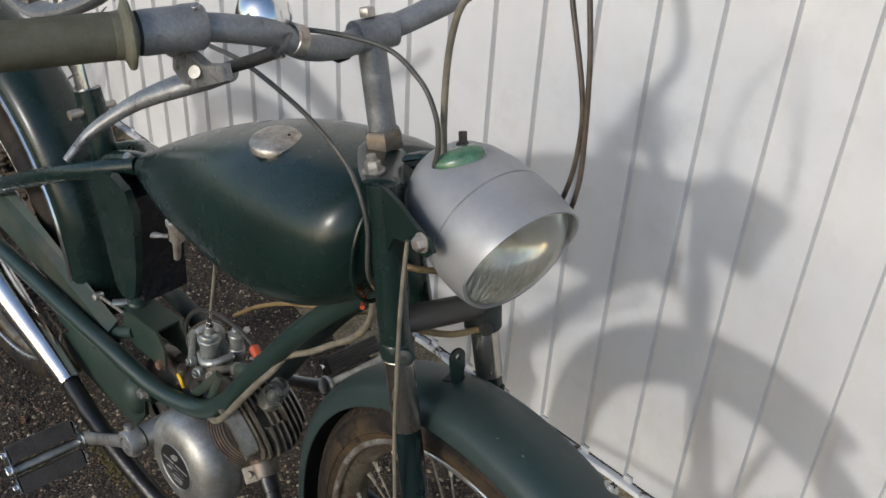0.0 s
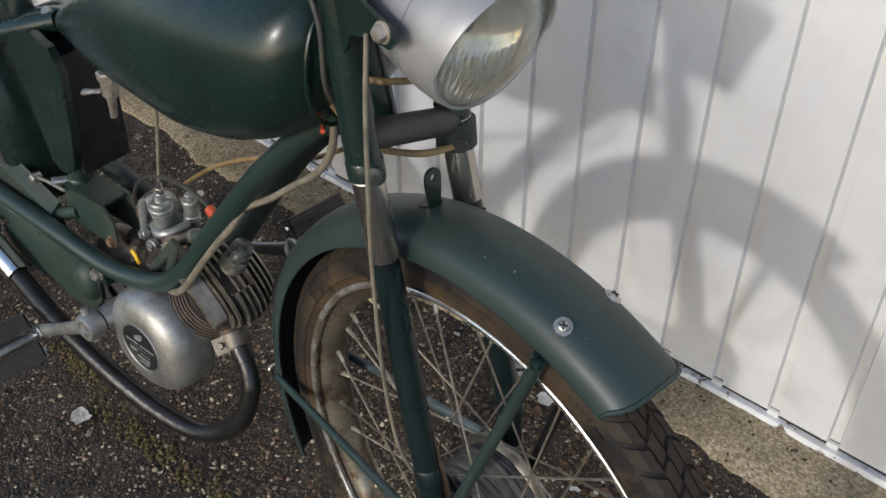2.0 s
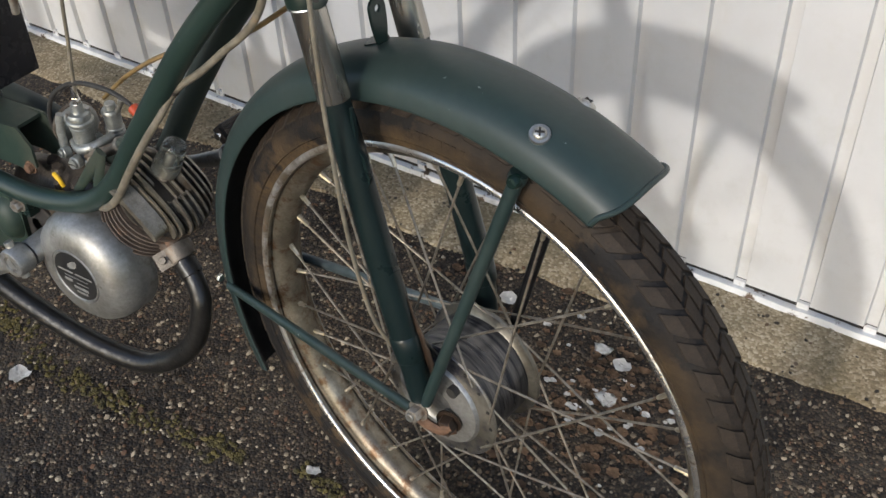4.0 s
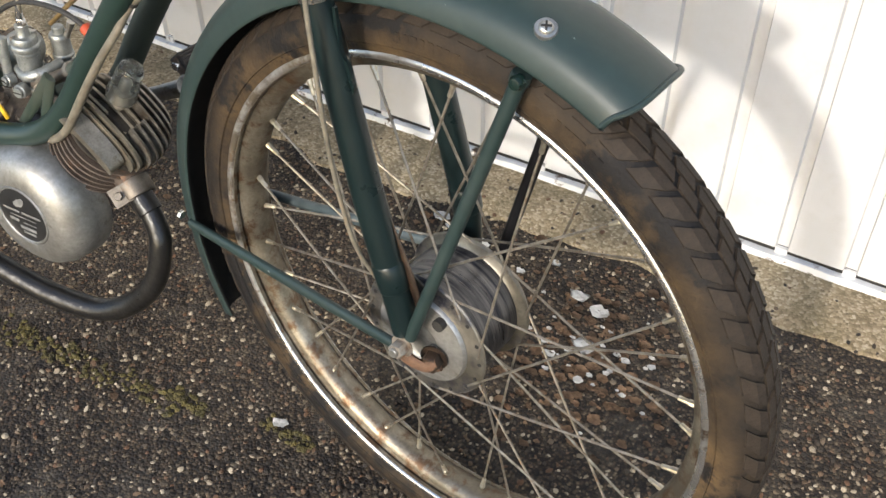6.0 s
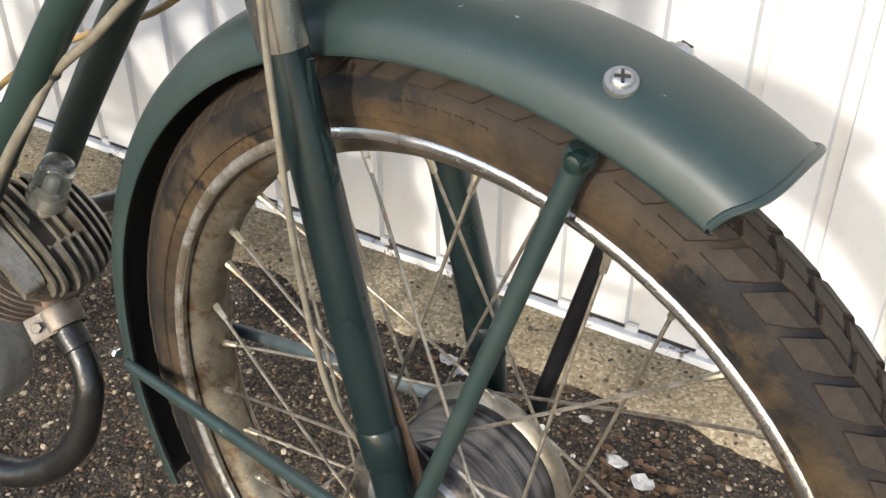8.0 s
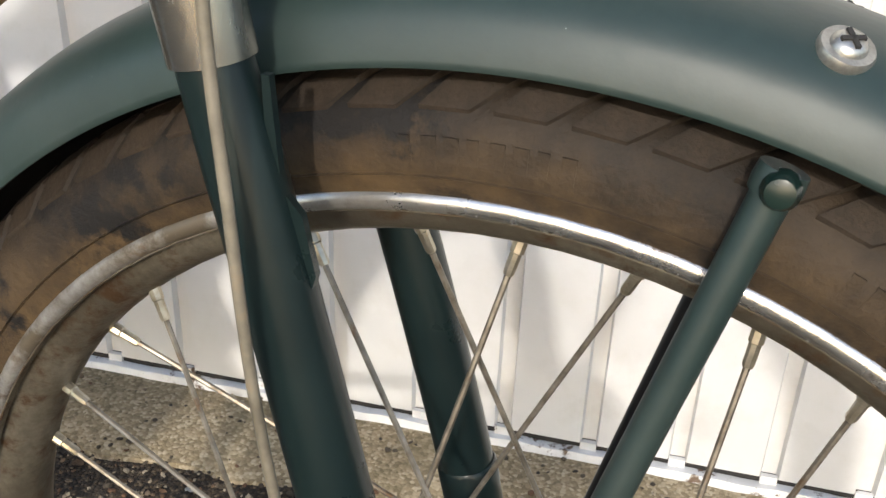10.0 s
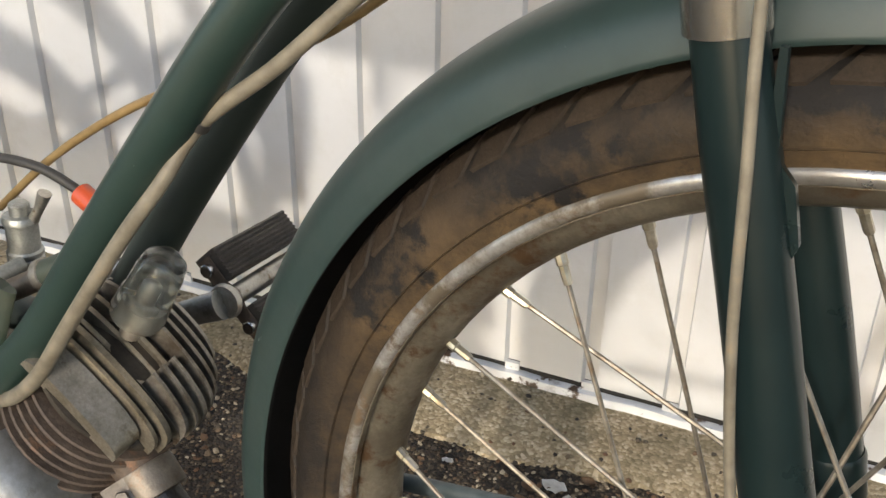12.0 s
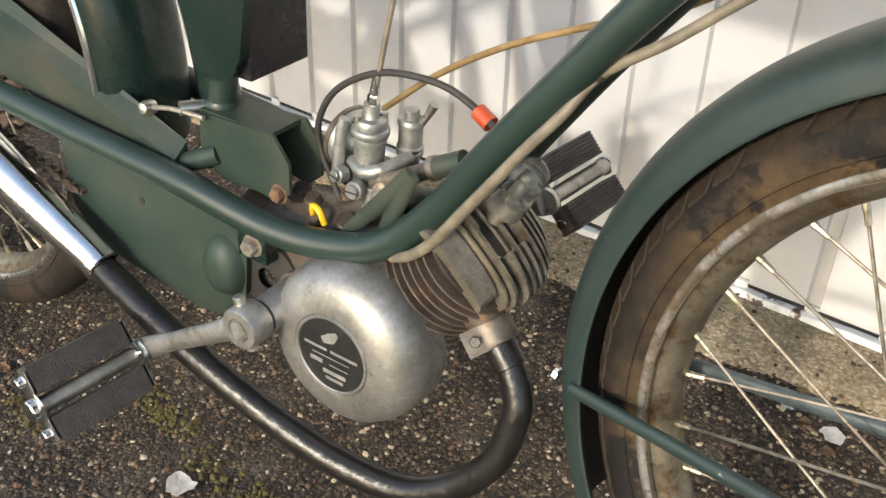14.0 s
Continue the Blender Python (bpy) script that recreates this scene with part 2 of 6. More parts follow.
# Near-black that paints the shade inside gaps, slots and holes
GAP = surface("dark_gap", (0.012, 0.011, 0.010), (0.025, 0.022, 0.02), (0.8, 0.9), scale=40)
GLASS = bpy.data.materials.new("lamp_glass")
_n, _l = nodes_of(GLASS)
_n["Principled BSDF"].inputs["Transmission Weight"].default_value = 0.96
_n["Principled BSDF"].inputs["Roughness"].default_value = 0.03
_n["Principled BSDF"].inputs["IOR"].default_value = 1.48
_n["Principled BSDF"].inputs["Base Color"].default_value = (0.93, 0.93, 0.88, 1)
CLEAR = GLASS.copy()
CLEAR.name = "clear_plastic"
CLEAR.node_tree.nodes["Principled BSDF"].inputs["Transmission Weight"].default_value = 0.98
CLEAR.node_tree.nodes["Principled BSDF"].inputs["IOR"].default_value = 1.32
CLEAR.node_tree.nodes["Principled BSDF"].inputs["Roughness"].default_value = 0.04
CLEAR.node_tree.nodes["Principled BSDF"].inputs["Base Color"].default_value = (0.66, 0.69, 0.68, 1)
REFLECTOR = surface("reflector", (0.78, 0.76, 0.69), (0.88, 0.86, 0.79), (0.10, 0.18), 0.85, scale=30)
PLATE = surface("black_plate", (0.010, 0.010, 0.010), (0.02, 0.02, 0.02), (0.25, 0.4), scale=60)
PRINT = surface("plate_print", (0.26, 0.26, 0.24), (0.38, 0.38, 0.36), (0.3, 0.45), 0.5, scale=60)


def ground_material(name, base, stones, cell, bump=0.6, mid=None, joint=(0.25, 0.23, 0.2), stain=0.35):
    """Stone chippings in a dark binder, with stains; the chips come from a cell pattern of real size."""
    mat = bpy.data.materials.new(name)
    n, l = nodes_of(mat)
    b = n["Principled BSDF"]
    co = n.new("ShaderNodeTexCoord")
    vo = n.new("ShaderNodeTexVoronoi")
    vo.inputs["Scale"].default_value, vo.inputs["Randomness"].default_value = cell, 1.0
    l.new(co.outputs["Object"], vo.inputs["Vector"])
    sep = n.new("ShaderNodeSeparateColor")
    l.new(vo.outputs["Color"], sep.inputs["Color"])
    r = n.new("ShaderNodeValToRGB")
    els = r.color_ramp.elements
    els[0].position, els[0].color = 0.0, (*base, 1)
    els[1].position, els[1].color = 1.0, (*stones[-1], 1)
    for k, c in enumerate(stones[:-1]):
        e = els.new(0.35 + 0.58 * k / max(1, len(stones) - 1))
        e.color = (*c, 1)
    l.new(sep.outputs["Red"], r.inputs["Fac"])
    edge = n.new("ShaderNodeValToRGB")
    edge.color_ramp.elements[0].position, edge.color_ramp.elements[1].position = 0.25, 0.62
    edge.color_ramp.elements[0].color, edge.color_ramp.elements[1].color = (1, 1, 1, 1), (*joint, 1)
    l.new(vo.outputs["Distance"], edge.inputs["Fac"])
    mx = n.new("ShaderNodeMix")
    mx.data_type, mx.blend_type = "RGBA", "MULTIPLY"
    mx.inputs[0].default_value = 0.85
    l.new(r.outputs["Color"], mx.inputs[6])
    l.new(edge.outputs["Color"], mx.inputs[7])
    col = mx.outputs[2]
    for colour, s, lo, hi, amount in (((0.6, 0.56, 0.5), 3.0, 0.35, 0.7, None), (mid or (0.1, 0.085, 0.065), 14.0, 0.50, 0.72, stain)):
        no = n.new("ShaderNodeTexNoise")
        no.inputs["Scale"].default_value, no.inputs["Detail"].default_value = s, 7.0
        l.new(co.outputs["Object"], no.inputs["Vector"])
        rp = n.new("ShaderNodeValToRGB")
        rp.color_ramp.elements[0].position, rp.color_ramp.elements[1].position = lo, hi
        l.new(no.outputs["Fac"], rp.inputs["Fac"])
        m2 = n.new("ShaderNodeMix")
        m2.data_type = "RGBA"
        if amount is None:
            rp.color_ramp.elements[0].color, rp.color_ramp.elements[1].color = (*colour, 1), (1, 1, 1, 1)
            m2.blend_type = "MULTIPLY"
            m2.inputs[0].default_value = 1.0
            l.new(col, m2.inputs[6])
            l.new(rp.outputs["Color"], m2.inputs[7])
        else:
            rp.color_ramp.elements[1].color = (amount, amount, amount, 1)
            l.new(rp.outputs["Color"], m2.inputs[0])
            l.new(col, m2.inputs[6])
            m2.inputs[7].default_value = (*colour, 1)
        col = m2.outputs[2]
    l.new(col, b.inputs["Base Color"])
    b.inputs["Roughness"].default_value = 0.85
    bp = n.new("ShaderNodeBump")
    bp.inputs["Strength"].default_value, bp.inputs["Distance"].default_value = bump, 0.003
    inv = n.new("ShaderNodeMath")
    inv.operation = "SUBTRACT"
    inv.inputs[0].default_value = 1.0
    l.new(vo.outputs["Distance"], inv.inputs[1])
    l.new(inv.outputs[0], bp.inputs["Height"])
    l.new(bp.outputs["Normal"], b.inputs["Normal"])
    return mat


ASPHALT = ground_material("asphalt", (0.0120, 0.0078, 0.0046), [(0.027, 0.0165, 0.0088), (0.053, 0.0335, 0.0178), (0.096, 0.067, 0.038), (0.195, 0.152, 0.100)], 270)
CONCRETE = ground_material("concrete", (0.20, 0.155, 0.090), [(0.28, 0.22, 0.132), (0.34, 0.27, 0.168), (0.40, 0.325, 0.212), (0.50, 0.42, 0.30)], 260, bump=0.35,
                           mid=(0.10, 0.082, 0.04), joint=(0.86, 0.85, 0.82), stain=0.65)
CHIP = surface("stone_chip", (0.13, 0.115, 0.095), (0.36, 0.33, 0.29), (0.7, 0.9), scale=55, fine=0.2)
LEAF = surface("dead_leaf", (0.095, 0.055, 0.030), (0.27, 0.170, 0.100), (0.6, 0.85), scale=70, vary=0.5)
PALE = surface("pale_petal", (0.62, 0.60, 0.56), (0.80, 0.79, 0.76), (0.5, 0.7), scale=120)
MOSS = surface("moss", (0.032, 0.027, 0.008), (0.10, 0.078, 0.018), (0.8, 0.95), scale=120, bump=0.5, bump_scale=600)
TWIG = surface("twig", (0.05, 0.03, 0.02), (0.12, 0.08, 0.055), (0.7, 0.9), scale=60)
HEDGE = surface("dry_foliage", (0.045, 0.03, 0.018), (0.11, 0.07, 0.04), (0.7, 0.9), scale=60)


# ---- shapes ----
def part(name, bm, mat, parent=None, label="", m=None, smooth=40.0, bevel=0.0):
    """Links a bmesh as one mesh object, under a thing or a part where one is given."""
    if bevel:
        edges = [e for e in bm.edges if len(e.link_faces) == 2 and e.calc_face_angle(0) > 0.6]
        bmesh.ops.bevel(bm, geom=edges, offset=bevel, segments=2, profile=0.5, affect="EDGES", clamp_overlap=True)
    if m is not None:
        bmesh.ops.transform(bm, matrix=m, verts=bm.verts)
    bmesh.ops.recalc_face_normals(bm, faces=bm.faces)
    for e in bm.edges:
        e.smooth = len(e.link_faces) == 2 and e.calc_face_angle(0) < radians(smooth)
    for f in bm.faces:
        f.smooth = True
    me = bpy.data.meshes.new(name)
    bm.to_mesh(me)
    bm.free()
    me.materials.append(mat)
    ob = new(name, me)
    ob.parent = parent
    if label:
        ob["label"] = label
    return ob


def spline(points, steps=6):
    """A smooth line (Catmull-Rom) through the points."""
    ps = [Vector(p) for p in points]
    if len(ps) < 3:
        return ps
    ps = [2 * ps[0] - ps[1], *ps, 2 * ps[-1] - ps[-2]]
    out = []
    for a, b, c, d in zip(ps, ps[1:], ps[2:], ps[3:]):
        for k in range(steps):
            t = k / steps
            out.append(0.5 * (2 * b + (c - a) * t + (2 * a - 5 * b + 4 * c - d) * t * t + (3 * b - a - 3 * c + d) * t ** 3))
    return [*out, ps[-2]]


def tube(points, radius, segs=14, steps=6, caps=True, flat=None, bm=None):
    """A round tube along a smooth line; radius: one number or one for each point; flat: (direction, factor) squeezes its section."""
    bm = bm or bmesh.new()
    line = spline(points, steps)
    if isinstance(radius, (int, float)):
        radii = [radius] * len(line)
    else:
        n = len(radius) - 1
        radii = []
        for k in range(len(line)):
            x = k / (len(line) - 1) * n
            i = min(int(x), n - 1)
            radii.append(radius[i] + (radius[i + 1] - radius[i]) * (x - i))
    side, rings = None, []
    for k, p in enumerate(line):
        ahead = (line[min(k + 1, len(line) - 1)] - line[max(k - 1, 0)]).normalized()
        if side is None:
            side = ahead.orthogonal().normalized() if flat is None else (Vector(flat[0]) - ahead * ahead.dot(Vector(flat[0]))).normalized()
        side = (side - ahead * side.dot(ahead)).normalized()
        up = ahead.cross(side)
        sq = flat[1] if flat else 1.0
        rings.append([bm.verts.new(p + radii[k] * (sq * side * math.cos(a) + up * math.sin(a))) for a in (math.tau * j / segs for j in range(segs))])
    for r, q in zip(rings, rings[1:]):
        for j in range(segs):
            bm.faces.new((r[j], r[(j + 1) % segs], q[(j + 1) % segs], q[j]))
    if caps:
        bm.faces.new(rings[0]), bm.faces.new(rings[-1])
    return bm


def lathe(profile, m, segs=32, closed=False, bm=None):
    """Turns a profile of (radius, height) round the z axis of the pose m."""
    bm = bm or bmesh.new()
    rings = []
    for r, h in profile:
        if r < 1e-5:
            rings.append([bm.verts.new(m @ Vector((0, 0, h)))])
        else:
            rings.append([bm.verts.new(m @ Vector((r * math.cos(a), r * math.sin(a), h))) for a in (math.tau * j / segs for j in range(segs))])
    pairs = list(zip(rings, rings[1:])) + ([(rings[-1], rings[0])] if closed else [])
    for r, q in pairs:
        for j in range(segs):
            k = (j + 1) % segs
            if len(r) > 1 and len(q) > 1:
                bm.faces.new((r[j], r[k], q[k], q[j]))
            elif len(r) > 1:
                bm.faces.new((r[j], r[k], q[0]))
            elif len(q) > 1:
                bm.faces.new((r[0], q[k], q[j]))
    return bm


def along(p, direction, up=(0, 0, 1)):
    """A pose at p whose z axis points in the direction."""
    z = Vector(direction).normalized()
    x = Vector(up).cross(z)
    x = x.normalized() if x.length > 1e-4 else z.orthogonal().normalized()
    return Matrix.Translation(p) @ Matrix((x, z.cross(x), z)).transposed().to_4x4()


def disc(p, direction, r, h, segs=24, bev=0.0, bm=None):
    """A round drum from p along the direction, with softened rims."""
    b = bev or min(r, h) * 0.12
    return lathe([(0, 0), (r - b, 0), (r, b), (r, h - b), (r - b, h), (0, h)], along(p, direction), segs, bm=bm)


def block(lo, hi, m=None, bm=None):
    bm = bm or bmesh.new()
    x0, y0, z0 = lo
    x1, y1, z1 = hi
    v = [bm.verts.new((m or Matrix()) @ Vector(c)) for c in ((x0, y0, z0), (x1, y0, z0), (x1, y1, z0), (x0, y1, z0), (x0, y0, z1), (x1, y0, z1), (x1, y1, z1), (x0, y1, z1))]
    for f in ((0, 3, 2, 1), (4, 5, 6, 7), (0, 1, 5, 4), (1, 2, 6, 5), (2, 3, 7, 6), (3, 0, 4, 7)):
        bm.faces.new([v[i] for i in f])
    return bm


def plate(outline, s0, s1, bm=None):
    """A flat plate: an outline of (f, h) between two depths s0 and s1."""
    bm = bm or bmesh.new()
    a = [bm.verts.new((f, s0, h)) for f, h in outline]
    b = [bm.verts.new((f, s1, h)) for f, h in outline]
    n = len(outline)
    bm.faces.new(a), bm.faces.new(b[::-1])
    for k in range(n):
        bm.faces.new((a[k], b[k], b[(k + 1) % n], a[(k + 1) % n]))
    return bm


def hexnut(p, direction, across, h, bm=None, washer=0.0):
    bm = lathe([(0, 0), (across * 0.56, 0), (across * 0.577, h * 0.12), (across * 0.577, h * 0.85), (across * 0.5, h), (0, h)], along(p, direction), 6, bm=bm)
    if washer:
        lathe([(0, -0.0012), (washer, -0.0012), (washer, 0.0004), (0, 0.0004)], along(p, direction), 20, bm=bm)
    return bm


# ---- setting ----
WALL_AT = pose(-0.42184, 0.51967, 0, 0, 0, 6.518)
PITCH, GROOVE, BASE = 0.08987, 0.0185, 0.022


X_LEFT, X_RIGHT = -24 * PITCH - 0.03, 25 * PITCH + GROOVE + 0.03


def door_sheet():
    """One pressed steel sheet with shallow upright grooves."""
    bm = bmesh.new()
    line = []
    for k in range(-24, 26):
        x = k * PITCH
        line += [(x, 0.0), (x + 0.0022, 0.0085), (x + GROOVE - 0.0022, 0.0085), (x + GROOVE, 0.0)]
    line = [(line[0][0] - 0.03, 0.0), *line, (line[-1][0] + 0.03, 0.0)]
    front = [[bm.verts.new((x, y, z)) for x, y in line] for z in (BASE, 0.4, 0.9, 2.1)]
    back = [[bm.verts.new((x, 0.03, z)) for x, y in (line[0], line[-1])] for z in (BASE, 2.1)]
    for a, b in zip(front, front[1:]):
        for k in range(len(line) - 1):
            bm.faces.new((a[k], a[k + 1], b[k + 1], b[k]))
    bm.faces.new((back[0][0], back[1][0], back[1][1], back[0][1]))
    bm.faces.new(front[0][::-1] + [back[0][0], back[0][1]])
    bm.faces.new(front[-1] + [back[1][1], back[1][0]])
    return bm


garage_door = part("wall_north", door_sheet(), WALL, smooth=20)
garage_door.matrix_world = WALL_AT
garage = tagged(part("garage_wall", block((X_LEFT, 0.034, -0.05), (X_RIGHT, 0.26, 2.35)), CONCRETE), "plain rendered garage wall behind the door", "wall", kind="structure")
garage.matrix_world = WALL_AT
tagged(garage_door, "white painted steel garage door with upright grooves", "garage door", kind="structure")


def rail_mesh():
    bm = bmesh.new()
    rng = random.Random(4)
    n = 240
    rows = []
    for k in range(n + 1):
        x = X_LEFT + (X_RIGHT - X_LEFT) * k / n
        j = rng.uniform(-0.0012, 0.0012)
        rows.append([bm.verts.new((x, y, z)) for y, z in ((0.02, -0.03), (-0.009 + j * 0.4, -0.03), (-0.009 + j * 0.4, BASE - 0.012 + j), (-0.007, BASE - 0.0085 + j), (0.02, BASE - 0.0078))])
    for a, b in zip(rows, rows[1:]):
        for i in range(4):
            bm.faces.new((a[i], b[i], b[i + 1], a[i + 1]))
    return bm


rail = part("bottom_rail", rail_mesh(), RAIL, garage_door, "white bottom rail with flaking paint and rust")
for k in range(-24, 26):
    bm = block((k * PITCH + 0.001, 0.0005, BASE - 0.0090), (k * PITCH + GROOVE - 0.001, 0.006, BASE + 0.001))
    part("rail_tab", bm, RAIL, garage_door)
# A dark strip fills the gap under the sheet and paints its shade
gap_strip = part("seal_gap", block((X_LEFT, 0.0035, BASE - 0.0095), (X_RIGHT, 0.028, BASE - 0.0006)), GAP, garage_door, "dark strip painting the shade in the gap under the steel sheet")


def ground_mesh():
    """One sheet: fine near the moped, coarse out to the horizon."""
    bm = bmesh.new()
    xs = [-200, -60, -20, -8, -4] + [-2.6 + 0.1 * k for k in range(45)] + [4, 8, 20, 60, 200]
    ys = [-200, -60, -20, -8, -4] + [-2.2 + 0.1 * k for k in range(34)] + [4, 8, 20, 60, 200]
    grid = [[bm.verts.new((x, y, 0.0025 * noise.noise((x * 5, y * 5, 0)) if abs(x) < 3 and abs(y) < 3 else 0)) for x in xs] for y in ys]
    for a, b in zip(grid, grid[1:]):
        for k in range(len(xs) - 1):
            bm.faces.new((a[k], a[k + 1], b[k + 1], b[k]))
    return bm


ground = tagged(part("ground", ground_mesh(), ASPHALT), "worn dark asphalt with exposed stone chippings", "asphalt", kind="structure")


def strip_mesh():
    """The concrete sill in front of the door, its edge broken and uneven."""
    bm = bmesh.new()
    n, rows = 300, []
    for k in range(n + 1):
        x = X_LEFT + (X_RIGHT - X_LEFT) * k / n
        w = 0.120 + 0.035 * noise.noise((x * 3, 1.7, 0)) + 0.02 * noise.noise((x * 14, 3.1, 0)) + 0.006 * noise.noise((x * 60, 9.0, 0))
        row = []
        for i, (q, z) in enumerate(((1.0, -0.004), (0.97, 0.0035), (0.88, 0.0065), (0.55, 0.0075), (0.25, 0.006), (-0.12, 0.004))):
            y = -w * q
            row.append(bm.verts.new((x, y, z + 0.0022 * noise.noise((x * 30, y * 30, 5)))))
        rows.append(row)
    for a, b in zip(rows, rows[1:]):
        for i in range(5):
            bm.faces.new((a[i], b[i], b[i + 1], a[i + 1]))
    return bm


strip = part("sill_strip", strip_mesh(), CONCRETE)
strip.matrix_world = WALL_AT
tagged(strip, "rough pale concrete strip along the garage door", "concrete strip", kind="structure")

# ---- moped ----
moped = tagged(new("moped"), "old dark green moped with pedals, silver headlamp and rusty front wheel", "moped")
moped.matrix_world = pose(0, 0.009, 0, -1.8, 0, 0)
MF = pose(-0.2, -0.008, 0, 0, 0, 8.5)
HUB = Vector((0, 0, 0.2956))


def wheel(name, at, m=None):
    """Tyre with blocks, rim, hub, brake plate, spokes and nipples; the axis lies along y."""
    mm = (m or Matrix()) @ Matrix.Translation(at) @ pose(0, 0, 0, 90, 0, 0)
    prof = [(0.2455, 0.019), (0.2475, 0.0225), (0.2505, 0.0225), (0.2515, 0.019), (0.2485, 0.0165), (0.243, 0.0155), (0.238, 0.0125), (0.2345, 0.006), (0.2335, 0)]
    ring = prof + [(r, -h) for r, h in prof[-2::-1]]
    inner = [(r - 0.0016, h) for r, h in ring[1:-1]]
    rim = part(name, lathe(ring + inner[::-1], mm, 96, closed=True), RIM, moped, "chromed steel wheel rim with rust spots")
    for sgn in (1, -1):
        part("rim_edge", lathe([(0.2502 + 0.0040 * math.cos(radians(q)), sgn * (0.0212 + 0.0040 * math.sin(radians(q)))) for q in range(205, -40, -20)], mm, 96), RIM_EDGE, rim, "chromed rim edge with rust pits")
    tp = [(0.2485, 0.0205), (0.254, 0.0245), (0.263, 0.0275), (0.272, 0.0275), (0.281, 0.0245), (0.2875, 0.0185), (0.2905, 0.0095), (0.2912, 0)]
    tyre = part("tyre", lathe(tp + [(r, -h) for r, h in tp[-2::-1]], mm, 120), TYRE, rim, "brown-stained worn rubber tyre")
    for r, h in ((0.2605, 0.0272),):
        for sgn in (1, -1):
            part("wall_rib", lathe([(r - 0.0008, sgn * (h - 0.001)), (r, sgn * (h + 0.0006)), (r + 0.0008, sgn * (h - 0.001))], mm, 120), TYRE, rim)
    return rim, tyre, mm


front_wheel, front_tyre, WM = wheel("front_wheel", HUB)
for start, count in ((97, 8), (68, 6)):
    for k in range(count):
        a = radians(start - 1.55 * k)
        m = WM @ Matrix.Rotation(a, 4, "Z") @ pose(0.2695, 0, 0.0274)
        part("sidewall_mark", block((-0.0042, -0.0024 if k % 3 else -0.0014, -0.001), (0.0042, 0.0024, 0.0003), m), TYRE, front_wheel, bevel=0.0004)


def tread_block(kind):
    """A worn block: shoulder blocks lean over the edge, centre blocks lie on the crown."""
    bm = bmesh.new()
    if kind == "shoulder":
        pts = [(0.2922, 0.0112, -0.0132), (0.2922, 0.0112, 0.0056), (0.2896, 0.0186, 0.0112), (0.2896, 0.0186, -0.0078),
               (0.2822, 0.0250, 0.0186), (0.2822, 0.0250, 0.0022)]
        low = [(r - 0.0035, h - 0.0012, a) for r, h, a in pts]
        top = [bm.verts.new((r, a, h)) for r, h, a in pts]
        bot = [bm.verts.new((r, a, h)) for r, h, a in low]
        loop = (0, 1, 2, 4, 5, 3)
        bm.faces.new((top[0], top[1], top[2], top[3])), bm.faces.new((top[3], top[2], top[4], top[5]))
    else:
        pts = [(0.2932, 0.0010, -0.0065), (0.2932, 0.0010, 0.0130), (0.2924, 0.0090, 0.0082), (0.2924, 0.0090, -0.0118)]
        low = [(r - 0.0035, h, a) for r, h, a in pts]
        top = [bm.verts.new((r, a, h)) for r, h, a in pts]
        bot = [bm.verts.new((r, a, h)) for r, h, a in low]
        loop = (0, 1, 2, 3)
        bm.faces.new(top)
    for a, b in zip(loop, loop[1:] + loop[:1]):
        bm.faces.new((top[a], bot[a], bot[b], top[b]))
    bmesh.ops.recalc_face_normals(bm, faces=bm.faces)
    me = bpy.data.meshes.new("tread_block")
    bm.to_mesh(me)
    bm.free()
    me.materials.append(TREAD)
    return me


def tread(tyre, mm, count=74):
    shoulder, centre = tread_block("shoulder"), tread_block("centre")
    for k in range(count):
        a = math.tau * k / count
        for me, flip, off in ((shoulder, 0, 0.0), (shoulder, 180, 0.5), (centre, 0, 0.15), (centre, 180, 0.65)):
            ob = new("tread_block", me)
            ob.parent = tyre
            turn = Matrix.Rotation(a + off * math.tau / count, 4, "Z")
            ob.matrix_basis = mm @ turn @ (Matrix.Rotation(radians(flip), 4, "X") if flip else Matrix())


FLANGE = 0.057


def spokes(rim, mm, near_out, count=36):
    rng = random.Random(7)
    for k in range(count):
        a = math.tau * (k + 0.0) / count
        side = 1 if k % 2 else -1
        lead = 1 if (k // 2) % 2 else -1
        h = 0.039 if side > 0 and near_out else 0.028 * side
        b = a - lead * radians(62)
        p = Vector((FLANGE * math.cos(b), FLANGE * math.sin(b), h + 0.002 * lead))
        q = Vector((0.2335 * math.cos(a), 0.2335 * math.sin(a), 0.003 * side))
        mid = p.lerp(q, 0.5) + Vector((rng.uniform(-1, 1), rng.uniform(-1, 1), rng.uniform(-1, 1))) * 0.0012
        part("spoke", tube([mm @ p, mm @ mid, mm @ q], 0.00118, 7, 3), SPOKE, rim)
        d = (q - p).normalized()
        n = lathe([(0, -0.0145), (0.0017, -0.0145), (0.0021, -0.0135), (0.0022, -0.0060), (0.0027, -0.0055), (0.0027, -0.0005), (0.0038, 0.0005), (0.0038, 0.002), (0, 0.003)], along(mm @ q, mm.to_3x3() @ d), 8)
        part("nipple", n, NIPPLE, rim)


spokes(front_wheel, WM, True)
hub_prof = [(0.0, 0.041), (0.046, 0.041), (0.048, 0.0395), (0.0620, 0.0390), (0.0632, 0.0375), (0.0620, 0.0355), (0.054, 0.035), (0.053, 0.029), (0.053, -0.020), (0.056, -0.023), (0.0625, -0.024),
            (0.0635, -0.026), (0.0625, -0.0285), (0.045, -0.029), (0.030, -0.036), (0, -0.036)]
